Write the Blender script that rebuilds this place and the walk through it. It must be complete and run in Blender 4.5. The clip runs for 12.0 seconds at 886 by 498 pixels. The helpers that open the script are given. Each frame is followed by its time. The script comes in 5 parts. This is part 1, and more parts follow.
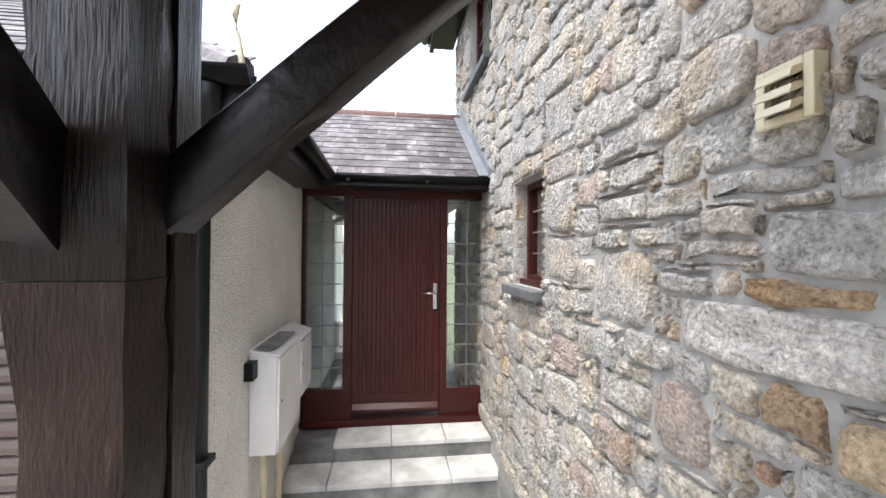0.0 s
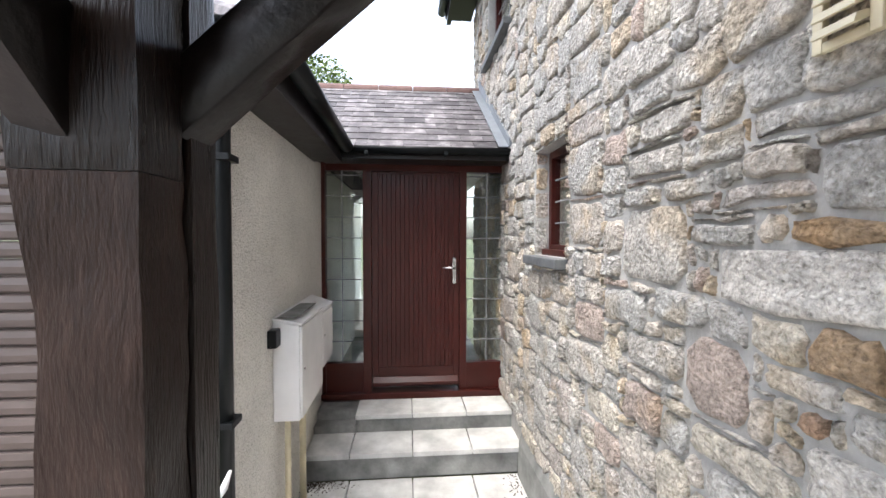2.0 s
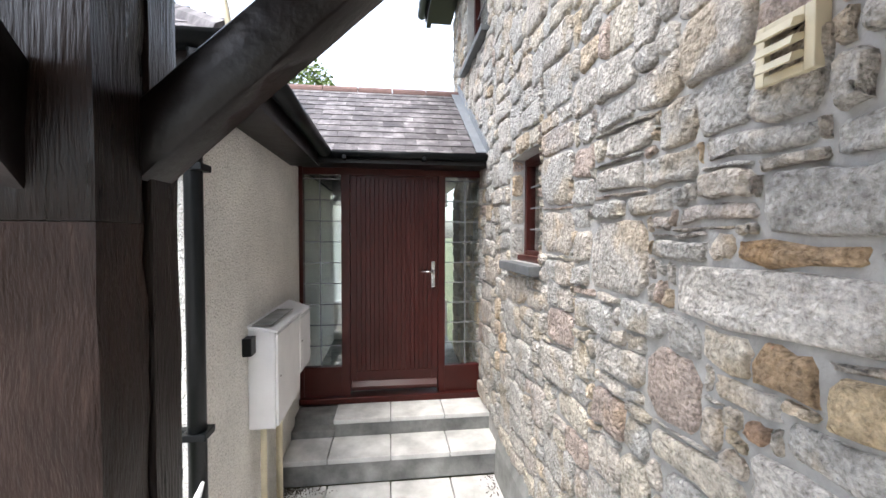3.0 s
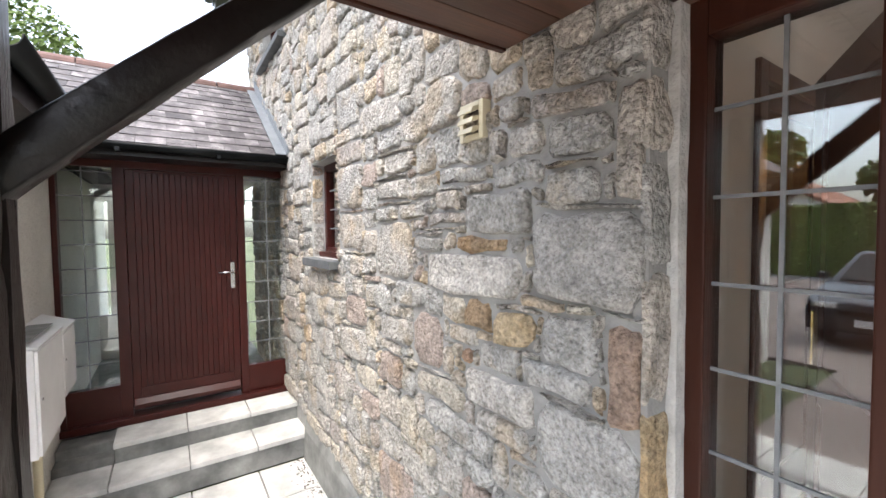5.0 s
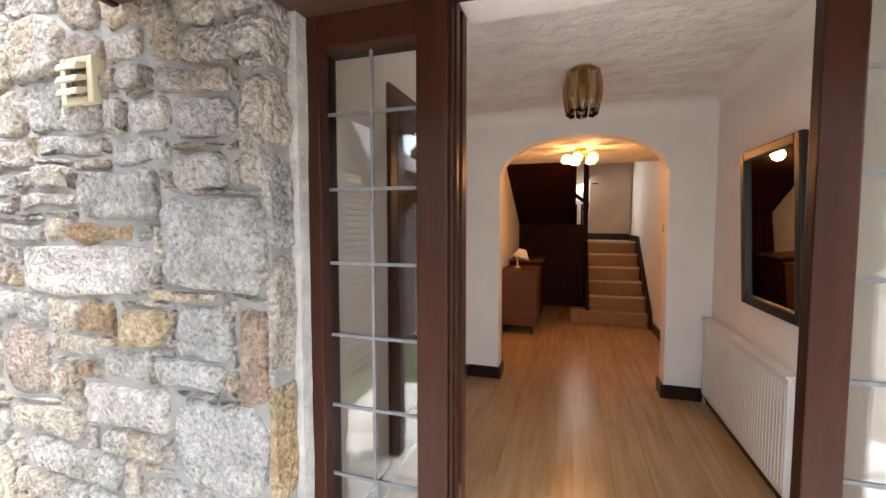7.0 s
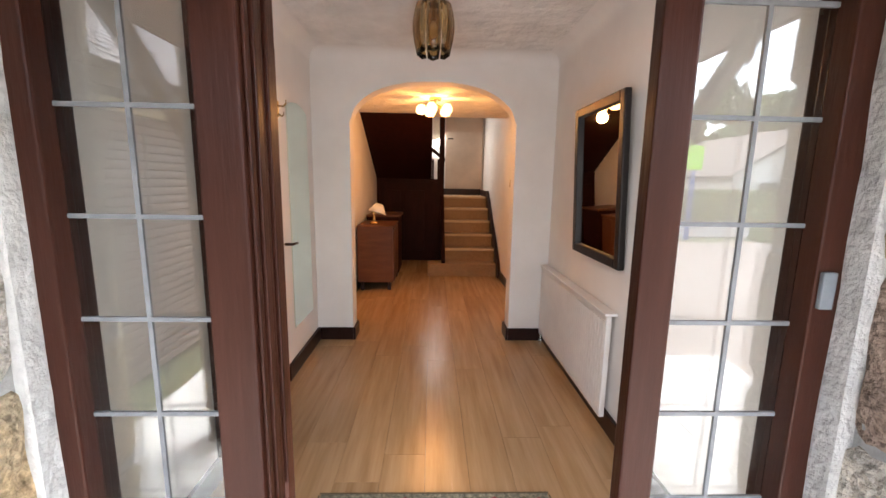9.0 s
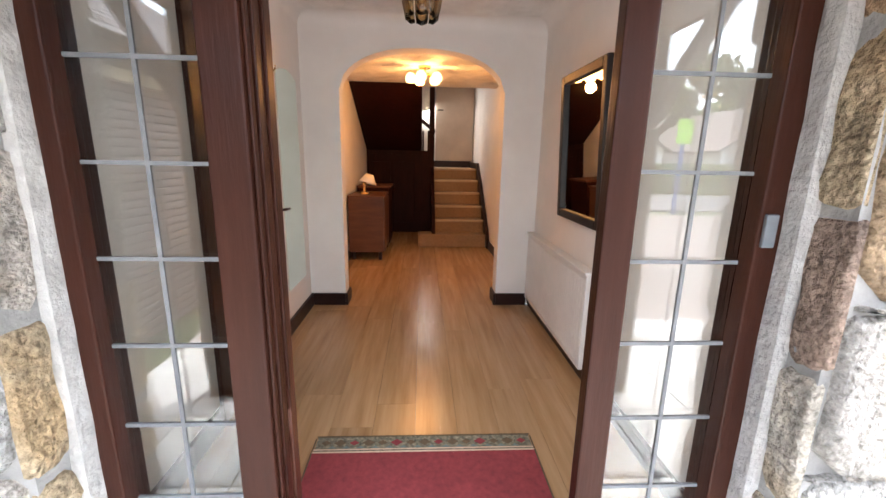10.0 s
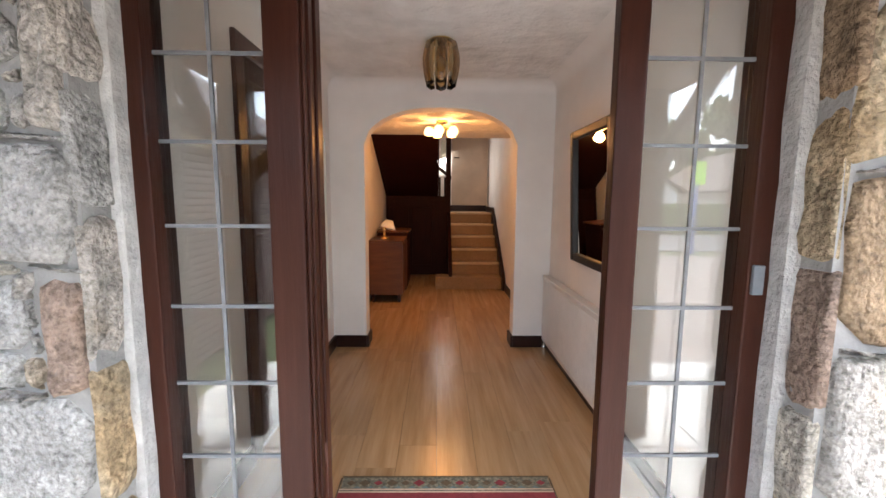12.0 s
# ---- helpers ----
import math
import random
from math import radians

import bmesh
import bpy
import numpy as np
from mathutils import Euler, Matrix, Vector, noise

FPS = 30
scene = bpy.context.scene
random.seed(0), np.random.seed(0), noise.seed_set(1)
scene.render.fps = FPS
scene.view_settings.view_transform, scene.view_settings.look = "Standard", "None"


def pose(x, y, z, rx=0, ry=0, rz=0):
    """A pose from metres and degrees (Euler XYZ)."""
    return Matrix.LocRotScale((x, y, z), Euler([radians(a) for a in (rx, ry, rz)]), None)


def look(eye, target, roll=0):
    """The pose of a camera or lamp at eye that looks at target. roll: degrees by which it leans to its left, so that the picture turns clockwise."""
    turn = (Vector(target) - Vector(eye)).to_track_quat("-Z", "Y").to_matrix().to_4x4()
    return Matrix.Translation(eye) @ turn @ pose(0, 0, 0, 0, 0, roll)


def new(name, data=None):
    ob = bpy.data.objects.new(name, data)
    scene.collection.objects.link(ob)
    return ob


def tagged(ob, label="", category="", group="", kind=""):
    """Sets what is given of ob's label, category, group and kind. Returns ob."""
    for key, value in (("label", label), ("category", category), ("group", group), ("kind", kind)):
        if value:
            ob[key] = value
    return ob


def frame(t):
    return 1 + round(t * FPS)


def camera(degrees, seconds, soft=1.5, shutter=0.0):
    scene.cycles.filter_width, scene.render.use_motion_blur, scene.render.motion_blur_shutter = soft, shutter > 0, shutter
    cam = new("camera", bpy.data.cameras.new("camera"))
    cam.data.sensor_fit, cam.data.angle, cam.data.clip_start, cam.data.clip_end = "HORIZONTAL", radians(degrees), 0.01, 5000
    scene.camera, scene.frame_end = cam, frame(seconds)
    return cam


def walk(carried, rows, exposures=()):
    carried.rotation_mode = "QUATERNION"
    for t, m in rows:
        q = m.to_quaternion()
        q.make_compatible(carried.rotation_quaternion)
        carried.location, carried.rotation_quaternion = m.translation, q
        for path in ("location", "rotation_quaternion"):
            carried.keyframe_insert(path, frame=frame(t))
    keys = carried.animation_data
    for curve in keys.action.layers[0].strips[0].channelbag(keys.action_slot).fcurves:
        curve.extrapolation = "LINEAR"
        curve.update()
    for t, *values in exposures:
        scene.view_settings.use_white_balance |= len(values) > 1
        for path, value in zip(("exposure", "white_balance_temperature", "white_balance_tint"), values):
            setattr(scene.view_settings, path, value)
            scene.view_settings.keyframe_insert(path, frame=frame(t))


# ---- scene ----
cam = camera(94.6, 12.0)
PATH = [
    (0, (0.245, 0.94, 1.916), (0.502, 2.923, 1.933), 0.5),
    (0.5, (0.236, 0.958, 1.887), (0.437, 2.947, 1.92), 0.6),
    (1, (0.231, 0.975, 1.839), (0.41, 2.967, 1.836), 0.5),
    (1.5, (0.231, 0.978, 1.814), (0.4, 2.971, 1.778), 0.3),
    (2, (0.234, 0.979, 1.821), (0.406, 2.971, 1.762), 0.1),
    (2.5, (0.265, 0.976, 1.845), (0.465, 2.965, 1.77), -0.0),
    (2.7, (0.276, 0.967, 1.861), (0.493, 2.955, 1.792), 0.1),
    (4.3, (0.179, 0.767, 1.881), (0.866, 2.642, 1.803), -0.5),
    (4.5, (0.179, 0.711, 1.873), (0.975, 2.544, 1.795), -0.6),
    (5, (0.188, 0.57, 1.878), (1.301, 2.229, 1.796), -0.6),
    (5.5, (0.185, 0.519, 1.877), (1.578, 1.952, 1.797), -0.6),
    (6, (0.194, 0.481, 1.872), (1.819, 1.643, 1.793), -0.3),
    (6.5, (0.212, 0.418, 1.872), (2.013, 1.284, 1.784), -0.0),
    (7, (0.261, 0.368, 1.857), (2.165, 0.968, 1.737), -0.0),
    (7.4, (0.374, 0.288, 1.838), (2.313, 0.752, 1.685), 0.2),
    (7.5, (0.391, 0.292, 1.841), (2.345, 0.686, 1.674), 0.1),
    (7.7, (0.413, 0.296, 1.843), (2.389, 0.541, 1.654), 0.6),
    (9.3, (0.472, 0.328, 1.807), (2.441, 0.242, 1.456), 1.0),
    (9.5, (0.433, 0.318, 1.788), (2.394, 0.22, 1.405), 1.0),
    (10, (0.373, 0.316, 1.771), (2.321, 0.212, 1.331), 1.1),
    (10.5, (0.376, 0.325, 1.773), (2.32, 0.227, 1.312), 1.1),
    (11, (0.365, 0.338, 1.751), (2.306, 0.262, 1.275), 1.0),
    (11.5, (0.333, 0.363, 1.766), (2.295, 0.308, 1.381), 0.7),
    (12, (0.241, 0.341, 1.819), (2.226, 0.314, 1.575), 0.4),
]
EXPOSURES = [(t, stops, kelvin, 10) for t, stops, kelvin in ((0, 2.47, 6350), (2.7, 2.47, 6350), (5.0, 2.58, 6500), (6.0, 2.78, 6550), (6.5, 2.97, 6600), (7.7, 3.36, 6550), (9.5, 3.54, 6350), (11, 3.3, 6300), (12, 3.22, 6300))]
walk(cam, [(t, look(eye, target, roll)) for t, eye, target, roll in PATH], EXPOSURES)

# ---- world and lights ----
world = bpy.data.worlds.new("overcast_sky")
scene.world = world
world.use_nodes = True
wn = world.node_tree
sky = wn.nodes.new("ShaderNodeTexSky")
sky.sky_type, sky.sun_disc = "NISHITA", False
sky.sun_elevation, sky.sun_rotation = radians(70), radians(221)
sky.dust_density, sky.air_density, sky.ozone_density = 4.0, 1.0, 1.0
grey = wn.nodes.new("ShaderNodeHueSaturation")
grey.inputs["Saturation"].default_value = 0.55
wn.links.new(sky.outputs[0], grey.inputs["Color"])
wn.links.new(grey.outputs[0], wn.nodes["Background"].inputs["Color"])
wn.nodes["Background"].inputs["Strength"].default_value = 0.15


def lamp(name, kind, energy, colour, m, **more):
    data = bpy.data.lights.new(name, kind)
    data.energy, data.color = energy, colour
    for key, value in more.items():
        if key == "angle":
            data.angle = value
        if key == "size":
            data.shape, data.size, data.size_y = "RECTANGLE", value[0], value[1]
        if key == "radius":
            data.shadow_soft_size = value
    ob = new(name, data)
    ob.matrix_world = m
    return ob


lamp("sun", "SUN", 0.15, (1.0, 0.97, 0.93), look((-3.34, -3.85, 14), (0, 0, 0)), angle=radians(25))
# area lamps added to strengthen the daylight from the doorway and the stair window
lamp("doorway_daylight", "AREA", 1.4, (1.0, 0.98, 0.96), look((1.385, 0.29, 1.6), (3.5, 0.29, 1.35)), size=(1.4, 1.5))
lamp("stair_window_daylight", "AREA", 1.9, (1.0, 0.92, 0.84), look((7.97, 0.36, 2.6), (6.9, 0.0, 1.5)), size=(0.45, 0.65))
lamp("hall_pendant_glow", "POINT", 2.6, (1.0, 0.43, 0.12), Matrix.Translation((4.62, 0.30, 2.40)), radius=0.05)


# ---- mesh helpers ----
def part(name, bm, material, parent=None, label="", smooth=False):
    data = bpy.data.meshes.new(name)
    bmesh.ops.recalc_face_normals(bm, faces=bm.faces)
    bm.to_mesh(data)
    bm.free()
    if material:
        data.materials.append(material)
    if smooth:
        for poly in data.polygons:
            poly.use_smooth = True
    ob = new(name, data)
    if parent:
        ob.parent = parent
    if label:
        ob["label"] = label
    return ob


def holder(name, label, category, group="", at=(0, 0, 0)):
    ob = new(name)
    ob.empty_display_size = 0.1
    ob.location = at
    return tagged(ob, label, category, group)


def box(lo, hi, bevel=0.0, bm=None):
    bm = bm or bmesh.new()
    (x0, y0, z0), (x1, y1, z1) = lo, hi
    v = [bm.verts.new(p) for p in ((x0, y0, z0), (x1, y0, z0), (x1, y1, z0), (x0, y1, z0), (x0, y0, z1), (x1, y0, z1), (x1, y1, z1), (x0, y1, z1))]
    faces = [bm.faces.new([v[i] for i in q]) for q in ((3, 2, 1, 0), (4, 5, 6, 7), (0, 1, 5, 4), (1, 2, 6, 5), (2, 3, 7, 6), (3, 0, 4, 7))]
    if bevel:
        edges = list({e for f in faces for e in f.edges})
        bmesh.ops.bevel(bm, geom=edges, offset=bevel, segments=2, affect="EDGES", profile=0.6)
    return bm


def boxes(*pairs, bevel=0.0):
    bm = bmesh.new()
    for lo, hi in pairs:
        box(lo, hi, bevel, bm)
    return bm


def prism(points, axis, a, b, bm=None):
    """A polygon in the plane across axis, drawn out from a to b."""
    bm = bm or bmesh.new()
    order = {"x": lambda u, v, w: (w, u, v), "y": lambda u, v, w: (u, w, v), "z": lambda u, v, w: (u, v, w)}[axis]
    ring_a = [bm.verts.new(order(u, v, a)) for u, v in points]
    ring_b = [bm.verts.new(order(u, v, b)) for u, v in points]
    bm.faces.new(ring_a)
    bm.faces.new(ring_b[::-1])
    n = len(points)
    for i in range(n):
        bm.faces.new((ring_a[i], ring_a[(i + 1) % n], ring_b[(i + 1) % n], ring_b[i]))
    return bm


def tube(path, radius, sides=12, bm=None, caps=True):
    """A round bar along a path of points; radius may be a list."""
    bm = bm or bmesh.new()
    pts = [Vector(p) for p in path]
    rings = []
    for i, p in enumerate(pts):
        d = (pts[min(i + 1, len(pts) - 1)] - pts[max(i - 1, 0)]).normalized()
        side = d.orthogonal().normalized() if abs(d.z) < 0.99 else Vector((1, 0, 0))
        if abs(d.z) < 0.99:
            side = d.cross(Vector((0, 0, 1))).normalized()
        up = side.cross(d)
        r = radius[i] if isinstance(radius, (list, tuple)) else radius
        rings.append([bm.verts.new(p + r * (math.cos(6.28318 * k / sides) * side + math.sin(6.28318 * k / sides) * up)) for k in range(sides)])
    for a, b in zip(rings, rings[1:]):
        for k in range(sides):
            bm.faces.new((a[k], a[(k + 1) % sides], b[(k + 1) % sides], b[k]))
    if caps:
        bm.faces.new(rings[0][::-1])
        bm.faces.new(rings[-1])
    return bm


def lathe(profile, centre, sides=24, bm=None):
    """Turns (radius, height) pairs round a vertical axis."""
    bm = bm or bmesh.new()
    x, y, z = centre
    rings = [[bm.verts.new((x + r * math.cos(6.28318 * k / sides), y + r * math.sin(6.28318 * k / sides), z + h)) for k in range(sides)] for r, h in profile]
    for a, b in zip(rings, rings[1:]):
        for k in range(sides):
            bm.faces.new((a[k], a[(k + 1) % sides], b[(k + 1) % sides], b[k]))
    bm.faces.new(rings[0][::-1])
    bm.faces.new(rings[-1])
    return bm


# ---- materials ----
def material(name, stops, scale=4.0, detail=8.0, rough=0.6, bump=0.2, bump_scale=40.0, bump_size=0.004, metal=0.0, stretch=(1, 1, 1), vary=0.0, island=False,
             stain=0.25, stain_scale=1.2, texture="NOISE", coat=0.0, tints=(), speckle=None, rough_vary=0.12, patch=None, spec=0.5):
    """A grained surface: a ramp of colours over noise, larger stains, fine relief and a roughness that varies."""
    m = bpy.data.materials.new(name)
    m.use_nodes = True
    nt = m.node_tree
    n, link = nt.nodes, nt.links.new
    bsdf = n["Principled BSDF"]
    coord = n.new("ShaderNodeTexCoord")
    mapping = n.new("ShaderNodeMapping")
    mapping.inputs["Scale"].default_value = stretch
    geo = n.new("ShaderNodeNewGeometry")
    info = n.new("ShaderNodeObjectInfo")
    chance = geo.outputs["Random Per Island"] if island else info.outputs["Random"]
    link(geo.outputs["Position"], mapping.inputs["Vector"])
    grain = n.new("ShaderNodeTexNoise")
    grain.noise_dimensions = "4D"
    grain.inputs["Scale"].default_value, grain.inputs["Detail"].default_value, grain.inputs["Roughness"].default_value = scale, detail, 0.62
    link(mapping.outputs[0], grain.inputs["Vector"])
    shift = n.new("ShaderNodeMath")
    shift.operation = "MULTIPLY"
    shift.inputs[1].default_value = 17.0 if vary or tints else 0.0
    link(chance, shift.inputs[0])
    link(shift.outputs[0], grain.inputs["W"])
    ramp = n.new("ShaderNodeValToRGB")
    while len(ramp.color_ramp.elements) < len(stops):
        ramp.color_ramp.elements.new(0.5)
    for e, (at, c) in zip(ramp.color_ramp.elements, stops):
        e.position, e.color = at, (*c, 1)
    link(grain.outputs["Fac"], ramp.inputs["Fac"])
    colour = ramp.outputs["Color"]

    def mixed(kind, factor, a, b):
        mix = n.new("ShaderNodeMix")
        mix.data_type, mix.blend_type = "RGBA", kind
        for socket, value in ((mix.inputs["Factor"], factor), (mix.inputs["A"], a), (mix.inputs["B"], b)):
            if hasattr(value, "is_linked"):
                link(value, socket)
            else:
                socket.default_value = value if isinstance(value, float) else (*value, 1)
        return mix.outputs["Result"]

    if tints:
        hues = n.new("ShaderNodeValToRGB")
        hues.color_ramp.interpolation = "CONSTANT"
        while len(hues.color_ramp.elements) < len(tints):
            hues.color_ramp.elements.new(0.5)
        for e, (at, c) in zip(hues.color_ramp.elements, tints):
            e.position, e.color = at, (*c, 1)
        link(chance, hues.inputs["Fac"])
        colour = mixed("MULTIPLY", 1.0, colour, hues.outputs["Color"])
    if speckle:
        cells = n.new("ShaderNodeTexVoronoi")
        cells.inputs["Scale"].default_value = speckle[0]
        link(mapping.outputs[0], cells.inputs["Vector"])
        bits = n.new("ShaderNodeValToRGB")
        bits.color_ramp.elements[0].position, bits.color_ramp.elements[0].color = speckle[1], (1, 1, 1, 1)
        bits.color_ramp.elements[1].position, bits.color_ramp.elements[1].color = speckle[1] + 0.08, (0, 0, 0, 1)
        tone = n.new("ShaderNodeSeparateColor")
        link(cells.outputs["Color"], tone.inputs[0])
        link(tone.outputs[0], bits.inputs["Fac"])
        colour = mixed("MIX", bits.outputs["Color"], colour, speckle[2])
    if patch:
        spots = n.new("ShaderNodeTexNoise")
        spots.inputs["Scale"].default_value, spots.inputs["Detail"].default_value, spots.inputs["Distortion"].default_value = patch[0], 7.0, 0.4
        link(geo.outputs["Position"], spots.inputs["Vector"])
        edge = n.new("ShaderNodeMapRange")
        edge.inputs["From Min"].default_value, edge.inputs["From Max"].default_value = patch[1], patch[1] + 0.1
        edge.inputs["To Max"].default_value = patch[3]
        link(spots.outputs["Fac"], edge.inputs["Value"])
        colour = mixed("MULTIPLY", edge.outputs[0], colour, patch[2])
    if stain:
        blot = n.new("ShaderNodeTexNoise")
        blot.inputs["Scale"].default_value, blot.inputs["Detail"].default_value = stain_scale, 5.0
        link(geo.outputs["Position"], blot.inputs["Vector"])
        tone = n.new("ShaderNodeMapRange")
        tone.inputs["From Min"].default_value, tone.inputs["From Max"].default_value = 0.3, 0.7
        tone.inputs["To Min"].default_value, tone.inputs["To Max"].default_value = 1.0 - stain, 1.0 + stain * 0.5
        link(blot.outputs["Fac"], tone.inputs["Value"])
        colour = mixed("MULTIPLY", 1.0, colour, tone.outputs[0])
    if vary:
        tone = n.new("ShaderNodeMapRange")
        tone.inputs["To Min"].default_value, tone.inputs["To Max"].default_value = 1.0 - vary, 1.0 + vary
        link(chance, tone.inputs["Value"])
        colour = mixed("MULTIPLY", 1.0, colour, tone.outputs[0])
    link(colour, bsdf.inputs["Base Color"])
    bsdf.inputs["Metallic"].default_value, bsdf.inputs["Specular IOR Level"].default_value = metal, spec
    if coat:
        bsdf.inputs["Coat Weight"].default_value, bsdf.inputs["Coat Roughness"].default_value = coat, 0.12
    sheen = n.new("ShaderNodeMapRange")
    sheen.inputs["To Min"].default_value, sheen.inputs["To Max"].default_value = max(rough - rough_vary, 0.02), min(rough + rough_vary, 1.0)
    link(grain.outputs["Fac"], sheen.inputs["Value"])
    link(sheen.outputs[0], bsdf.inputs["Roughness"])
    if bump:
        if texture == "VORONOI":
            relief = n.new("ShaderNodeTexVoronoi")
            relief.feature = "SMOOTH_F1"
            relief.inputs["Scale"].default_value = bump_scale
            height = relief.outputs["Distance"]
        else:
            relief = n.new("ShaderNodeTexNoise")
            relief.inputs["Scale"].default_value, relief.inputs["Detail"].default_value = bump_scale, 6.0
            height = relief.outputs["Fac"]
        link(mapping.outputs[0], relief.inputs["Vector"])
        b = n.new("ShaderNodeBump")
        b.inputs["Strength"].default_value, b.inputs["Distance"].default_value = bump, bump_size
        link(height, b.inputs["Height"])
        link(b.outputs[0], bsdf.inputs["Normal"])
    return m


def glass(name, tint=(0.95, 0.98, 0.96), ior=1.5):
    m = bpy.data.materials.new(name)
    m.use_nodes = True
    b = m.node_tree.nodes["Principled BSDF"]
    b.inputs["Base Color"].default_value = (*tint, 1)
    b.inputs["Transmission Weight"].default_value, b.inputs["Roughness"].default_value, b.inputs["IOR"].default_value = 1.0, 0.01, ior
    return m


def mirror_silver(name, tint):
    m = bpy.data.materials.new(name)
    m.use_nodes = True
    b = m.node_tree.nodes["Principled BSDF"]
    b.inputs["Base Color"].default_value, b.inputs["Metallic"].default_value, b.inputs["Roughness"].default_value = (*tint, 1), 1.0, 0.02
    return m


def bulb(name, colour, strength):
    m = bpy.data.materials.new(name)
    m.use_nodes = True
    b = m.node_tree.nodes["Principled BSDF"]
    b.inputs["Base Color"].default_value = (*colour, 1)
    b.inputs["Emission Color"].default_value, b.inputs["Emission Strength"].default_value = (*colour, 1), strength
    return m


STONE_STOPS = [(0.30, (0.21, 0.20, 0.18)), (0.42, (0.43, 0.415, 0.385)), (0.54, (0.58, 0.565, 0.532)), (0.70, (0.73, 0.722, 0.69))]
STONE_TINTS = [(0.0, (1.0, 0.985, 0.955)), (0.26, (1.0, 0.96, 0.905)), (0.48, (0.88, 0.875, 0.855)), (0.58, (0.95, 0.88, 0.80)), (0.70, (1.0, 0.93, 0.81)), (0.82, (0.80, 0.74, 0.70)), (0.89, (0.93, 0.79, 0.62)), (0.95, (0.74, 0.62, 0.56))]
RUST_TINTS = [(0.0, (0.86, 0.62, 0.40)), (0.5, (0.68, 0.50, 0.40)), (0.75, (0.90, 0.72, 0.48))]
STONE = dict(scale=70, detail=7, rough=0.94, bump=1.0, bump_scale=56, bump_size=0.04, vary=0.15, stain=0.32, stain_scale=16, patch=(4.2, 0.54, (0.97, 0.80, 0.57), 0.5))
M_STONE = material("granite_rubble", STONE_STOPS, tints=STONE_TINTS, **STONE)
M_STONE_RUST = material("iron_stained_granite", STONE_STOPS, tints=RUST_TINTS, **STONE)
M_STONE_PALE = material("pale_granite_rubble", STONE_STOPS, tints=[(0.0, (1.0, 0.985, 0.955)), (0.4, (0.94, 0.935, 0.915)), (0.75, (1.04, 1.0, 0.95))], **{**STONE, "patch": None})
M_STONE_FAR = material("granite_rubble_joined", STONE_STOPS, tints=STONE_TINTS, island=True, **STONE)
M_MORTAR = material("lime_mortar", [(0.3, (0.33, 0.32, 0.298)), (0.7, (0.47, 0.456, 0.425))], scale=14, rough=0.95, bump=0.7, bump_scale=60, bump_size=0.008)
M_RENDER = material("pebbledash", [(0.34, (0.46, 0.435, 0.39)), (0.46, (0.76, 0.73, 0.67)), (0.66, (0.87, 0.845, 0.79))], scale=110, rough=0.95, bump=1.0, bump_scale=115, bump_size=0.013,
                    texture="VORONOI", stain=0.12, stain_scale=2)
M_TIMBER = material("dark_stained_oak", [(0.3, (0.009, 0.0048, 0.0034)), (0.55, (0.015, 0.0082, 0.0058)), (0.75, (0.022, 0.0125, 0.009))], spec=0.32, scale=40, rough=0.3, bump=1.0, bump_scale=150,
                    bump_size=0.003, stretch=(1.6, 1.6, 0.14), stain=0.5, stain_scale=7)
M_TIMBER_WORN = material("weathered_brown_oak", [(0.3, (0.017, 0.0095, 0.007)), (0.55, (0.033, 0.0182, 0.0132)), (0.78, (0.074, 0.046, 0.036))], spec=0.25, scale=60, rough=0.4, bump=1.0, bump_scale=170,
                         bump_size=0.003, stretch=(1.6, 1.6, 0.3), stain=0.45, stain_scale=8)
M_BRACE = material("dark_stained_brace", [(0.3, (0.0045, 0.003, 0.0027)), (0.7, (0.009, 0.0062, 0.0056))], spec=0.4, scale=14, rough=0.36, bump=0.5, bump_scale=40, bump_size=0.005, stain=0.4, stain_scale=6)
M_FASCIA = material("black_stained_fascia", [(0.3, (0.010, 0.008, 0.008)), (0.7, (0.018, 0.015, 0.0145))], spec=0.25, scale=12, rough=0.4, bump=0.3, bump_scale=60)
M_PLASTIC = material("black_plastic", [(0.3, (0.004, 0.005, 0.0055)), (0.7, (0.007, 0.008, 0.0085))], spec=0.18, scale=9, rough=0.36, bump=0.1)
M_MAROON = material("maroon_gloss_paint", [(0.3, (0.036, 0.0062, 0.0045)), (0.7, (0.056, 0.0105, 0.0075))], spec=0.26, scale=6, rough=0.34, bump=0.08, bump_scale=90, stain=0.15)
M_MAHOGANY = material("stained_mahogany", [(0.3, (0.034, 0.0098, 0.0055)), (0.55, (0.049, 0.0148, 0.0082)), (0.75, (0.064, 0.0205, 0.0115))], spec=0.22, scale=10, rough=0.36, bump=0.25, bump_scale=60,
                      stretch=(2, 2, 0.2), stain=0.2)
M_SOFFIT = material("varnished_soffit_boards", [(0.3, (0.04, 0.018, 0.011)), (0.7, (0.12, 0.05, 0.03))], scale=8, rough=0.45, bump=0.2, bump_scale=50, stretch=(0.2, 3, 3), vary=0.15)
M_SLATE = material("weathered_slate", [(0.3, (0.05, 0.046, 0.048)), (0.5, (0.105, 0.095, 0.098)), (0.7, (0.27, 0.255, 0.255))], spec=0.3, scale=8, rough=0.65, bump=0.5, bump_scale=40, vary=0.35, stain=0.35,
                   stain_scale=3)
M_SLATE_SILL = material("grey_slate_sill", [(0.3, (0.075, 0.08, 0.08)), (0.7, (0.15, 0.155, 0.155))], scale=12, rough=0.7, bump=0.3)
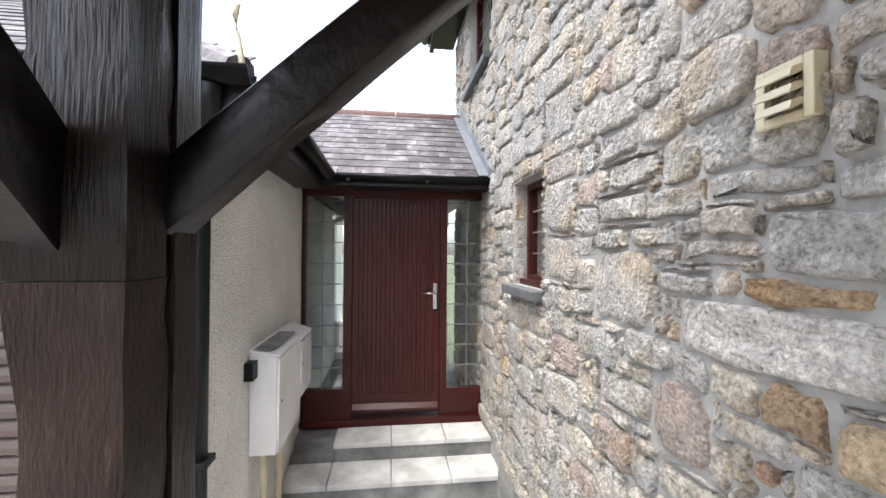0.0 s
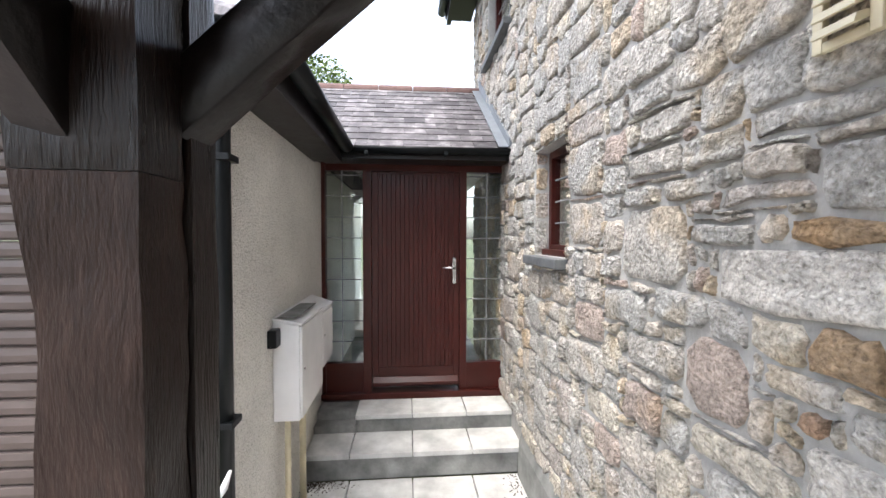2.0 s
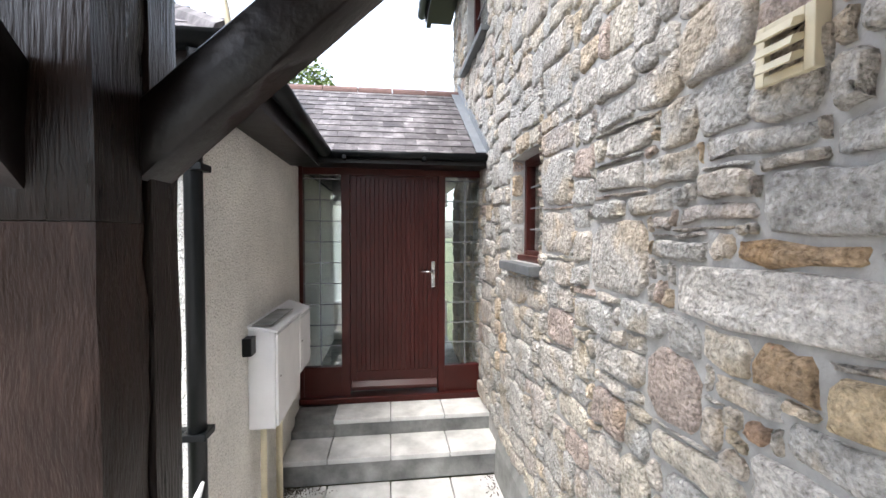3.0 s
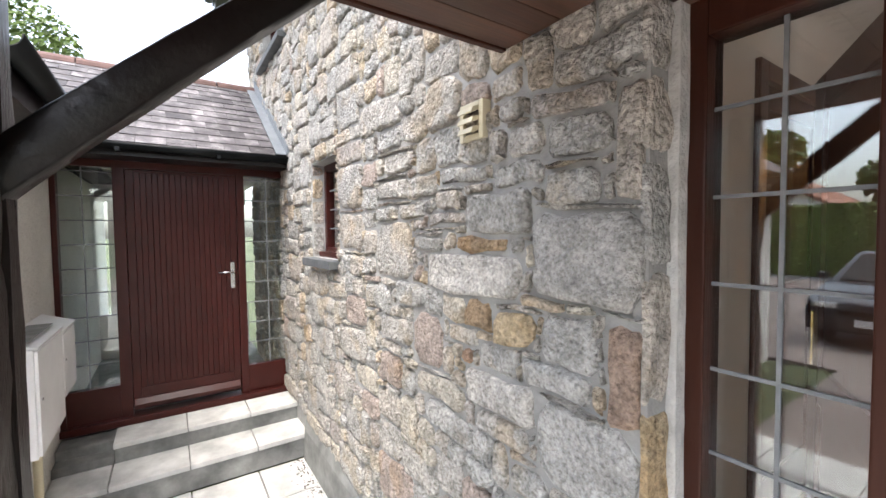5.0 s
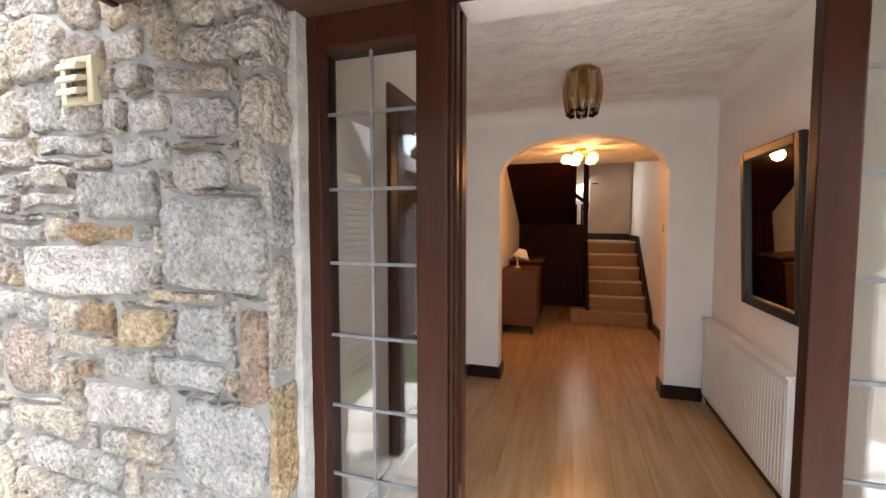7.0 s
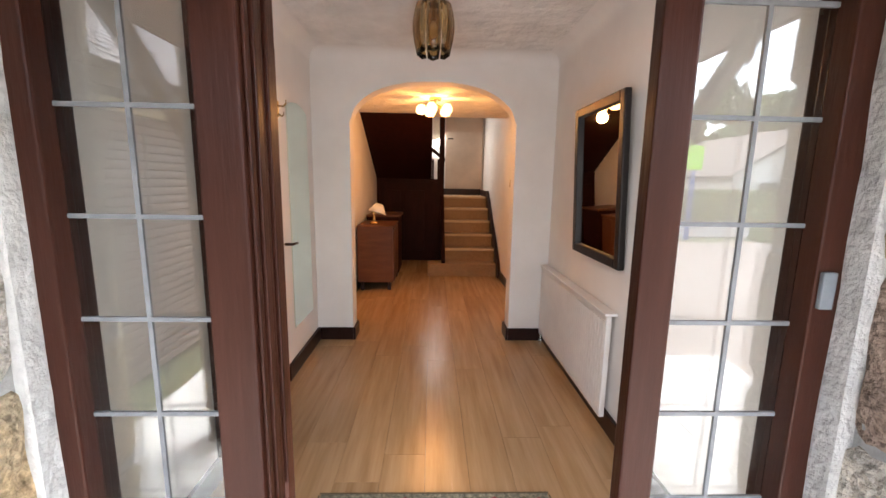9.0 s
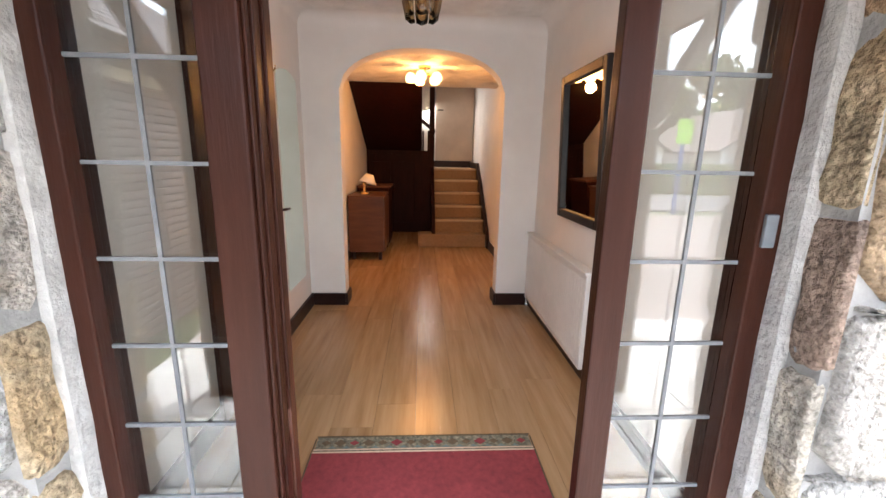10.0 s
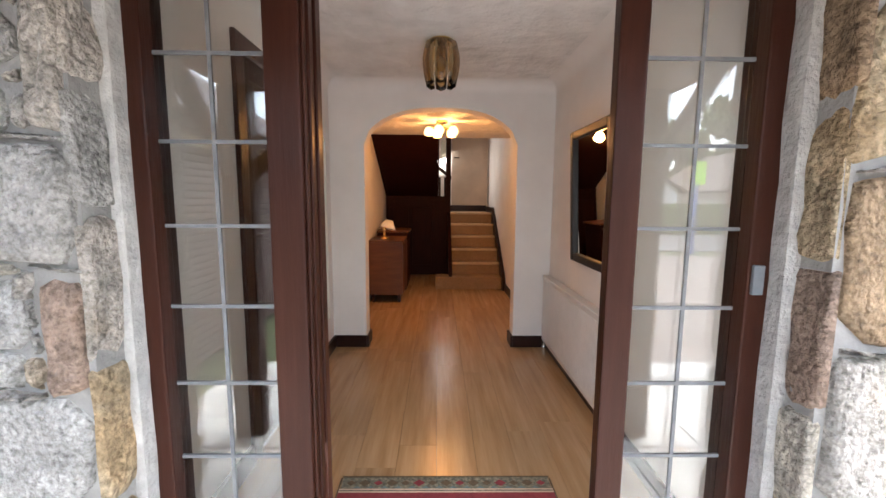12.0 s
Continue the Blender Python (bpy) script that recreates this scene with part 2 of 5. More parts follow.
M_RIDGE = material("clay_ridge", [(0.3, (0.11, 0.06, 0.05)), (0.7, (0.18, 0.105, 0.09))], scale=12, rough=0.8, bump=0.3)
M_LEAD = material("lead_flashing", [(0.3, (0.15, 0.165, 0.18)), (0.7, (0.25, 0.27, 0.285))], scale=10, rough=0.5, bump=0.2)
M_PAVING = material("pale_paving_slab", [(0.3, (0.50, 0.495, 0.47)), (0.7, (0.66, 0.655, 0.625))], scale=10, rough=0.85, bump=0.4, bump_scale=70, vary=0.06, stain=0.3, stain_scale=4)
M_CONCRETE = material("damp_concrete", [(0.3, (0.14, 0.14, 0.132)), (0.7, (0.31, 0.31, 0.29))], scale=7, rough=0.8, bump=0.5, bump_scale=50, stain=0.4, stain_scale=4)
M_WHITE_BOX = material("white_meter_plastic", [(0.3, (0.72, 0.71, 0.70)), (0.7, (0.82, 0.81, 0.80))], scale=5, rough=0.4, bump=0.05, stain=0.1)
M_CREAM = material("cream_plastic", [(0.3, (0.60, 0.53, 0.36)), (0.7, (0.68, 0.61, 0.43))], scale=7, rough=0.45, bump=0.1, stain=0.15, stain_scale=9)
M_PLASTER = material("white_wall_paint", [(0.3, (0.74, 0.69, 0.65)), (0.7, (0.81, 0.765, 0.725))], scale=3, rough=0.75, bump=0.2, bump_scale=30, stain=0.06)
M_CEILING = material("swirled_ceiling_plaster", [(0.3, (0.70, 0.66, 0.62)), (0.7, (0.82, 0.785, 0.75))], scale=6, rough=0.8, bump=1.0, bump_scale=8, bump_size=0.035, stain=0.1, stain_scale=5)
M_FLOOR = material("oak_laminate", [(0.3, (0.28, 0.165, 0.08)), (0.5, (0.36, 0.225, 0.115)), (0.7, (0.43, 0.28, 0.155))], scale=4, rough=0.25, bump=0.08, bump_scale=30, stretch=(0.35, 5, 5),
                   vary=0.1, stain=0.12, rough_vary=0.06)
M_SKIRT = material("dark_skirting", [(0.3, (0.014, 0.0048, 0.0036)), (0.7, (0.03, 0.0105, 0.0078))], spec=0.25, scale=10, rough=0.35, bump=0.1)
M_CABINET = material("teak_veneer", [(0.3, (0.085, 0.03, 0.013)), (0.7, (0.15, 0.058, 0.026))], spec=0.3, scale=6, rough=0.4, bump=0.1, stretch=(3, 0.5, 3))
M_DARK_PANEL = material("dark_panelling", [(0.3, (0.014, 0.0033, 0.0026)), (0.7, (0.030, 0.0080, 0.006))], spec=0.08, scale=8, rough=0.55, bump=0.15, stretch=(2, 2, 0.3))
M_CARPET = material("tan_stair_carpet", [(0.3, (0.22, 0.135, 0.07)), (0.7, (0.33, 0.215, 0.12))], scale=60, rough=0.95, bump=0.5, bump_scale=300, bump_size=0.004)
# stair carpet with the lit tread edges painted in as a paler tan
M_NOSING = material("carpet_nosing_highlight", [(0.3, (0.42, 0.31, 0.19)), (0.7, (0.56, 0.43, 0.28))], scale=60, rough=0.95, bump=0.4, bump_scale=300, bump_size=0.003)
M_RUG = material("red_wool_rug", [(0.3, (0.15, 0.018, 0.024)), (0.7, (0.25, 0.038, 0.045))], scale=50, rough=0.95, bump=0.4, bump_scale=300, bump_size=0.003, stain=0.12, stain_scale=6)
M_RUG_BAND = material("sage_rug_band", [(0.35, (0.05, 0.05, 0.036)), (0.5, (0.13, 0.122, 0.085)), (0.65, (0.26, 0.235, 0.165))], scale=60, rough=0.95, bump=0.4, bump_scale=300, bump_size=0.003)
M_RUG_EDGE = material("dark_gold_rug_edge", [(0.3, (0.06, 0.045, 0.025)), (0.7, (0.13, 0.09, 0.05))], scale=60, rough=0.95, bump=0.3)
M_RUG_CREAM = material("cream_rug_line", [(0.3, (0.40, 0.28, 0.2)), (0.7, (0.55, 0.42, 0.32))], scale=60, rough=0.95, bump=0.3)
M_RUG_BLUE = material("blue_grey_rug_motif", [(0.3, (0.07, 0.10, 0.10)), (0.7, (0.14, 0.18, 0.17))], scale=60, rough=0.95, bump=0.3)
M_DOOR_CREAM = material("cream_door_paint", [(0.3, (0.52, 0.42, 0.33)), (0.7, (0.60, 0.49, 0.39))], scale=4, rough=0.5, bump=0.05)
M_CHROME = material("satin_steel", [(0.3, (0.6, 0.6, 0.6)), (0.7, (0.7, 0.7, 0.69))], rough=0.25, metal=1.0, bump=0)
M_BRASS = material("aged_brass", [(0.3, (0.55, 0.38, 0.14)), (0.7, (0.75, 0.55, 0.24))], rough=0.25, metal=1.0, bump=0)
M_LEADING = material("leading_strip", [(0.3, (0.16, 0.165, 0.17)), (0.7, (0.26, 0.265, 0.27))], scale=30, rough=0.5, bump=0.1)
M_FILLET = material("pointing_mortar", [(0.3, (0.46, 0.445, 0.41)), (0.7, (0.66, 0.64, 0.60))], scale=18, rough=0.95, bump=0.9, bump_scale=60, bump_size=0.012, stain=0.3, stain_scale=8)
M_RADIATOR = material("white_enamel", [(0.3, (0.76, 0.74, 0.72)), (0.7, (0.84, 0.82, 0.8))], rough=0.35, bump=0.03)
M_SHUTTER = material("brown_roller_shutter", [(0.3, (0.085, 0.064, 0.056)), (0.7, (0.12, 0.09, 0.078))], scale=6, rough=0.45, bump=0.05)
M_GRASS = material("lawn", [(0.3, (0.055, 0.072, 0.032)), (0.7, (0.12, 0.135, 0.065))], scale=12, rough=0.95, bump=0.8, bump_scale=60, bump_size=0.03)
M_DRIVE = material("worn_brick_drive", [(0.3, (0.17, 0.142, 0.127)), (0.7, (0.26, 0.222, 0.203))], scale=12, rough=0.9, bump=0.4, bump_scale=60)
M_ROAD = material("asphalt", [(0.3, (0.09, 0.09, 0.095)), (0.7, (0.14, 0.14, 0.145))], scale=30, rough=0.9, bump=0.4, bump_scale=150)
M_LEAF = material("leaves", [(0.3, (0.06, 0.105, 0.022)), (0.7, (0.17, 0.23, 0.055))], scale=6, rough=0.6, bump=0.1, island=True, vary=0.4)
M_BARK = material("bark", [(0.3, (0.05, 0.04, 0.03)), (0.7, (0.12, 0.095, 0.07))], scale=12, rough=0.95, bump=0.8)
M_GLASS = glass("clear_glass")
M_COATED = glass("coated_glass", (0.93, 0.96, 0.95), 1.68)
M_AMBER = glass("amber_glass", (0.62, 0.44, 0.2))
M_TILE_FAR = material("brown_roof_tiles", [(0.3, (0.13, 0.105, 0.095)), (0.7, (0.21, 0.175, 0.16))], scale=6, rough=0.8, bump=0.2)
M_CLAY_TILE = material("terracotta_roof_tiles", [(0.3, (0.26, 0.11, 0.07)), (0.7, (0.40, 0.19, 0.12))], scale=6, rough=0.8, bump=0.3)
M_CAR = material("dark_blue_car_paint", [(0.3, (0.008, 0.010, 0.014)), (0.7, (0.013, 0.016, 0.022))], scale=3, rough=0.2, bump=0, coat=0.6)
M_TYRE = material("tyre_rubber", [(0.3, (0.012, 0.012, 0.012)), (0.7, (0.022, 0.022, 0.022))], scale=20, rough=0.85, bump=0.2)
M_GREEN_MIRROR = mirror_silver("green_tinted_mirror", (0.78, 0.9, 0.84))
M_MIRROR = mirror_silver("mirror_silver", (0.9, 0.92, 0.9))
M_BULB = bulb("lit_bulb_glass", (1.0, 0.56, 0.2), 0.55)

# ---- ground ----
tagged(part("ground", box((-300, -300, -0.5), (300, 300, -0.06)), M_GRASS), "flat green ground reaching the horizon", "ground", kind="structure")
tagged(part("driveway", boxes(((-11, -14, -0.06), (1.1, 2.1, -0.012)), ((-17, 2.1, -0.06), (-4.95, 9.5, -0.012)), ((-17, -4, -0.06), (-11, 2.1, -0.012))), M_DRIVE), "worn brownish brick driveway in front of the house", "driveway", kind="structure")
tagged(part("road", box((-19, -120, -0.058), (-12.5, 120, -0.02)), M_ROAD), "grey asphalt road beyond the driveway", "road", kind="structure")
porch = tagged(part("porch_floor", box((-1.2, -2.2, -0.05), (1.115, 2.1, 0.33), 0.01), M_CONCRETE), "raised porch floor of pale slabs below the canopy", "floor", kind="structure")

# ---- house walls: openings go through the mortar core ----
X0, X1 = 1.115, 1.40
DOOR_Y0, DOOR_Y1, DOOR_TOP = -0.525, 1.092, 2.425
WIN = (3.16, 3.75, 1.70, 2.40)
UPWIN = (4.42, 5.45, 3.68, 4.75)
EAVE, WALL_END = 4.85, 6.35
core = boxes(((X0, -4, -0.1), (X1, DOOR_Y0, DOOR_TOP)), ((X0, DOOR_Y0, -0.1), (X1, DOOR_Y1, 0.54)),
             ((X0, DOOR_Y1, -0.1), (X1, WIN[0], DOOR_TOP)), ((X0, WIN[0], -0.1), (X1, WIN[1], WIN[2])), ((X0, WIN[0], WIN[3]), (X1, WIN[1], DOOR_TOP)),
             ((X0, WIN[1], -0.1), (X1, WALL_END, DOOR_TOP)), ((X0, -4, DOOR_TOP), (X1, WALL_END, UPWIN[2])),
             ((X0, -4, UPWIN[2]), (X1, UPWIN[0], EAVE)), ((X0, UPWIN[1], UPWIN[2]), (X1, WALL_END, EAVE)))
wall_stone = tagged(part("wall_stone", core, M_MORTAR), "random rubble granite house wall in pale mortar", "wall", kind="structure")
tagged(part("wall_rear", boxes(((X1, WALL_END - 0.25, -0.1), (8.4, WALL_END, EAVE)), ((8.15, -4, -0.1), (8.4, WALL_END - 0.25, EAVE)), ((X1, -4, -0.1), (8.15, -3.75, EAVE))), M_RENDER),
       "plain rendered outer walls of the house", "wall", kind="structure")
tagged(part("house_roof", prism([(0.75, 4.82), (4.9, 7.4), (9.0, 4.82), (9.0, 4.92), (4.9, 7.52), (0.75, 4.92)], "y", -4.3, 6.7), M_SLATE), "slate main roof of the house", "roof", kind="structure")
part("eave_soffit", box((0.82, -4.2, 4.76), (1.1, 6.6, 4.82)), M_FASCIA, bpy.data.objects["house_roof"])
part("eave_fascia", box((0.76, -4.2, 4.70), (0.82, 6.6, 4.92)), M_FASCIA, bpy.data.objects["house_roof"])

# ---- hall ----
FZ, CZ = 0.558, 2.75
tagged(part("floor_base", box((1.24, -1.6, 0.40), (8.15, 1.6, FZ - 0.012)), M_CONCRETE), "screed below the hall floor", "floor", kind="structure")
tagged(part("ceiling_hall", box((X1, -0.75, CZ), (3.78, 1.36, CZ + 0.15)), M_CEILING), "swirled white plaster ceiling", "ceiling", kind="structure")
tagged(part("ceiling_back_hall", box((3.78, -0.75, 2.62), (5.8, 1.36, 2.77)), M_CEILING), "swirled white plaster ceiling of the back hall", "ceiling", kind="structure")
tagged(part("wall_hall_left", boxes(((X1, 1.22, 0.3), (2.12, 1.36, CZ)), ((2.90, 1.22, 0.3), (3.63, 1.36, CZ)), ((2.12, 1.22, 2.5), (2.90, 1.36, CZ)), ((2.12, 1.22, 0.3), (2.90, 1.36, FZ))), M_PLASTER), "white painted hall wall", "wall", kind="structure")
tagged(part("wall_hall_right", box((X1, -0.75, 0.3), (3.63, -0.605, CZ)), M_PLASTER), "white painted hall wall", "wall", kind="structure")
tagged(part("wall_back_left", box((3.70, 1.19, 0.3), (8.15, 1.36, 3.9)), M_PLASTER), "white painted wall of the back hall", "wall", kind="structure")
tagged(part("wall_back_right", box((3.70, -0.75, 0.3), (8.15, -0.608, 3.9)), M_PLASTER), "white painted wall beside the stairs", "wall", kind="structure")
tagged(part("wall_stair_end", boxes(((8.0, -0.605, 0.3), (8.15, 0.10, 3.9)), ((8.0, 0.62, 0.3), (8.15, 1.19, 3.9)), ((8.0, 0.10, 0.3), (8.15, 0.62, 2.25)), ((8.0, 0.10, 2.95), (8.15, 0.62, 3.9))), M_PLASTER),
       "white painted wall behind the stair landing", "wall", kind="structure")


def arch_wall():
    y0, y1, spring, crown = -0.306, 0.94, 2.25, 2.545
    mid, half = (y0 + y1) / 2, (y1 - y0) / 2
    arc = []
    for k in range(25):
        a = math.pi * k / 24
        c, s_ = math.cos(a), math.sin(a)
        arc.append((mid + half * math.copysign(abs(c) ** 0.8, c), spring + (crown - spring) * abs(s_) ** 1.13))
    pts = [(-0.605, FZ - 0.1), (y0, FZ - 0.1)] + arc[::-1] + [(y1, FZ - 0.1), (1.22, FZ - 0.1), (1.22, CZ), (-0.605, CZ)]
    bm = prism(pts, "x", 3.63, 3.78)
    edges = [e for e in bm.edges if all(abs(v.co.x - 3.63) < 1e-4 for v in e.verts) and all(y0 - 0.01 < v.co.y < y1 + 0.01 for v in e.verts)]
    bmesh.ops.bevel(bm, geom=edges, offset=0.008, segments=2, affect="EDGES", profile=0.5)
    return bm


tagged(part("wall_arch", arch_wall(), M_PLASTER), "white plaster wall with a flat arched opening", "wall", kind="structure")

# ---- front lobby and garage ----
LOBBY_X0 = -0.54
tagged(part("wall_lobby", boxes(((LOBBY_X0 - 0.1, 7.0, 0.0), (X0, 7.12, 0.9)), ((LOBBY_X0 - 0.1, 7.0, 2.3), (X0, 7.12, 2.6)), ((-0.42, 7.0, 0.9), (1.03, 7.12, 2.3))), M_PLASTER), "white inner rear wall of the entrance lobby", "wall", kind="structure")
tagged(part("lobby_floor", box((LOBBY_X0, 4.78, 0.2), (X0, 7.0, 0.36)), M_CONCRETE), "grey lobby floor behind the front door", "floor", kind="structure")
GY = 2.86
tagged(part("wall_garage_side", box((LOBBY_X0 - 0.25, GY, -0.1), (LOBBY_X0, 7.9, 2.47)), M_RENDER), "cream pebbledash garage side wall", "wall", kind="structure")
tagged(part("wall_garage_front", boxes(((-1.15, GY, -0.1), (LOBBY_X0 - 0.25, GY + 0.25, 2.47)), ((-4.2, GY, 2.36), (-1.15, GY + 0.25, 2.47)), ((-4.9, GY, -0.1), (-4.2, GY + 0.25, 2.47))), M_RENDER), "cream pebbledash garage front wall", "wall", kind="structure")


def cove_profile(u, v, du, dv, r=0.09):
    """A hollow quarter fillet in the corner (u, v), reaching to du and dv."""
    return [(u, v)] + [(u + du * r * (1 - math.sin(t)), v + dv * r * (1 - math.cos(t))) for t in [math.pi / 2 * k / 14 for k in range(15)]]


tagged(part("trim_cove_left", prism(cove_profile(1.2195, CZ - 0.0005, -1, -1), "x", X1, 3.628), M_PLASTER), "soft white cove between wall and ceiling", "cove", kind="structure")
tagged(part("trim_cove_right", prism(cove_profile(-0.6045, CZ - 0.0005, 1, -1), "x", X1, 3.628), M_PLASTER), "soft white cove between wall and ceiling", "cove", kind="structure")
tagged(part("trim_cove_arch", prism(cove_profile(3.6295, CZ - 0.0008, -1, -1, 0.10), "y", -0.6, 1.215), M_PLASTER), "soft white cove over the arch", "cove", kind="structure")


# ---- front entrance ----
def leaded_pane(parent, axis, plane, a0, a1, z0, z1, bars, uprights, sheet=M_GLASS):
    """A sheet of glass with lead strips on both faces, across axis at plane."""
    def put(lo, hi, bm=None):
        (a, za), (b, zb), (d0, d1) = lo[:2], hi[:2], (lo[2], hi[2])
        if axis == "x":
            return box((plane + d0, a, za), (plane + d1, b, zb), 0, bm)
        return box((a, plane + d0, za), (b, plane + d1, zb), 0, bm)
    for d in (-0.003, 0.015):
        pane = part("pane", put((a0, z0, d - 0.002), (a1, z1, d + 0.002)), sheet, parent, "clear leaded glass pane")
        pane.visible_shadow = False
    for z in bars:
        part("lead_strip", put((a0, z - 0.0045, -0.009), (a1, z + 0.0045, 0.0)), M_LEADING, parent)
    for u in uprights:
        part("lead_strip", put((u - 0.0045, z0, -0.0085), (u + 0.0045, z1, 0.0)), M_LEADING, parent)
    return pane


def front_door():
    y = 4.72
    screen = tagged(new("entrance_screen"), "maroon timber door screen with leaded side panes", "door frame", kind="structure")
    L, R = LOBBY_X0 + 0.002, 1.105
    for lo, hi in (((L, y, 0.40), (L + 0.035, y + 0.09, 2.50)), ((1.15, y, 0.40), (1.185, y + 0.09, 2.50)), ((-0.17, y, 0.40), (-0.093, y + 0.09, 2.42)), ((0.712, y, 0.40), (0.775, y + 0.09, 2.42)),
                   ((L + 0.035, y + 0.004, 2.415), (1.15, y + 0.09, 2.50)), ((L + 0.035, y + 0.01, 0.40), (-0.17, y + 0.08, 0.67)), ((0.775, y + 0.01, 0.40), (1.15, y + 0.08, 0.65))):
        part("frame_member", box(lo, hi, 0.004), M_MAROON, screen)
    part("sill", box((L, y - 0.05, 0.352), (1.13, y + 0.1, 0.405), 0.006), M_MAROON, screen)
    zs = [0.67 + 0.19 * k for k in range(1, 10)]
    leaded_pane(screen, "y", y + 0.05, L + 0.035, -0.17, 0.67, 2.415, zs, (-0.36,))
    leaded_pane(screen, "y", y + 0.05, 0.775, 1.15, 0.65, 2.415, zs, (0.97,))
    door = holder("front_door", "closed maroon painted boarded front door with steel lever", "door", at=(0.31, y, 0.4))
    off = Vector((0.31, y, 0.4))

    def under(name, lo, hi, bevel, m, parent=door, label=""):
        ob = part(name, box(Vector(lo) - off, Vector(hi) - off, bevel), m, parent, label)
        return ob
    x0, x1, z0, z1 = -0.09, 0.709, 0.44, 2.412
    under("stile", (x0, y + 0.018, z0), (x0 + 0.055, y + 0.06, z1), 0.004, M_MAROON)
    under("stile", (x1 - 0.055, y + 0.018, z0), (x1, y + 0.06, z1), 0.004, M_MAROON)
    under("bottom_rail", (x0 + 0.055, y + 0.018, z0), (x1 - 0.055, y + 0.06, 0.62), 0.004, M_MAROON)
    n = 17
    w = (x1 - x0 - 0.11) / n
    for k in range(n):
        under("board", (x0 + 0.055 + k * w + 0.0012, y + 0.024, 0.62), (x0 + 0.055 + (k + 1) * w - 0.0012, y + 0.05, z1 - 0.02), 0.003, M_MAROON)
    under("backing", (x0 + 0.055, y + 0.05, 0.62), (x1 - 0.055, y + 0.06, z1 - 0.02), 0, M_MAROON)
    under("top_rail", (x0 + 0.055, y + 0.018, z1 - 0.02), (x1 - 0.055, y + 0.06, z1), 0.003, M_MAROON)
    bm = prism([(y - 0.035, 0.475), (y + 0.018, 0.475), (y + 0.018, 0.535), (y + 0.005, 0.535), (y - 0.035, 0.495)], "x", x0 + 0.01, x1 - 0.01)
    bmesh.ops.translate(bm, verts=bm.verts, vec=-off)
    part("weather_bar", bm, M_MAROON, door)
    hz, hx = 1.51, 0.665
    plate = under("handle_plate", (hx - 0.018, y + 0.006, hz - 0.12), (hx + 0.018, y + 0.018, hz + 0.12), 0.005, M_CHROME, door, "satin steel back plate")
    bm = tube([Vector(p) - off for p in ((hx, y + 0.01, hz + 0.03), (hx, y - 0.045, hz + 0.03), (hx - 0.03, y - 0.05, hz + 0.03), (hx - 0.12, y - 0.05, hz + 0.03))], 0.0095)
    part("lever", bm, M_CHROME, plate, "", True)
    return door


front_door()

# ---- steps and paving ----
steps = holder("entrance_steps", "two concrete steps with pale slab treads below the front door", "steps")
part("landing_riser", box((-0.19, 4.365, 0.0), (1.12, 4.715, 0.315), 0.006), M_CONCRETE, steps)
part("lower_riser", box((-0.538, 4.035, 0.0), (1.12, 4.364, 0.166), 0.006), M_CONCRETE, steps)
part("side_block", box((-0.538, 4.365, 0.0), (-0.192, 4.50, 0.262), 0.012), M_CONCRETE, steps)
part("side_block", box((-0.538, 4.50, 0.0), (-0.192, 4.715, 0.33), 0.012), M_CONCRETE, steps)
joints = (-0.20, 0.27, 0.725, 1.135)
for a, b in zip(joints, joints[1:]):
    part("tread_slab", box((a + 0.004, 4.345, 0.315), (b - 0.004, 4.668, 0.353), 0.005), M_PAVING, steps)
for a, b in zip((-0.535,) + joints, joints):
    part("tread_slab", box((a + 0.004, 4.015, 0.166), (b - 0.004, 4.362, 0.204), 0.005), M_PAVING, steps)
pavement = tagged(part("pavement", box((-0.54, 2.1, -0.08), (1.12, 4.034, -0.03)), M_CONCRETE), "pale slab path between the garage and the house", "pavement", kind="structure")
for i in range(5):
    y1 = 4.025 - 0.455 * i
    for a, b in zip((-0.535,) + joints, joints):
        part("slab", box((a + 0.005, max(y1 - 0.447, 2.105), -0.03), (b - 0.005, y1, random.uniform(-0.004, 0.004)), 0.005), M_PAVING, pavement)
tagged(part("wall_plinth", prism([(1.07, -0.03), (1.114, -0.03), (1.114, 0.34), (1.10, 0.33), (1.08, 0.25)], "y", 2.1, 4.0), M_CONCRETE), "smooth cement plinth along the foot of the stone wall", "plinth", kind="structure")


for i in range(5):
    for j in range(9):
        a, b = -1.195 + 0.462 * i, -2.195 + 0.476 * j
        part("slab", box((a + 0.004, b + 0.004, 0.331), (a + 0.458, b + 0.472, 0.36 + random.uniform(-0.002, 0.002)), 0.005), M_PAVING, porch)


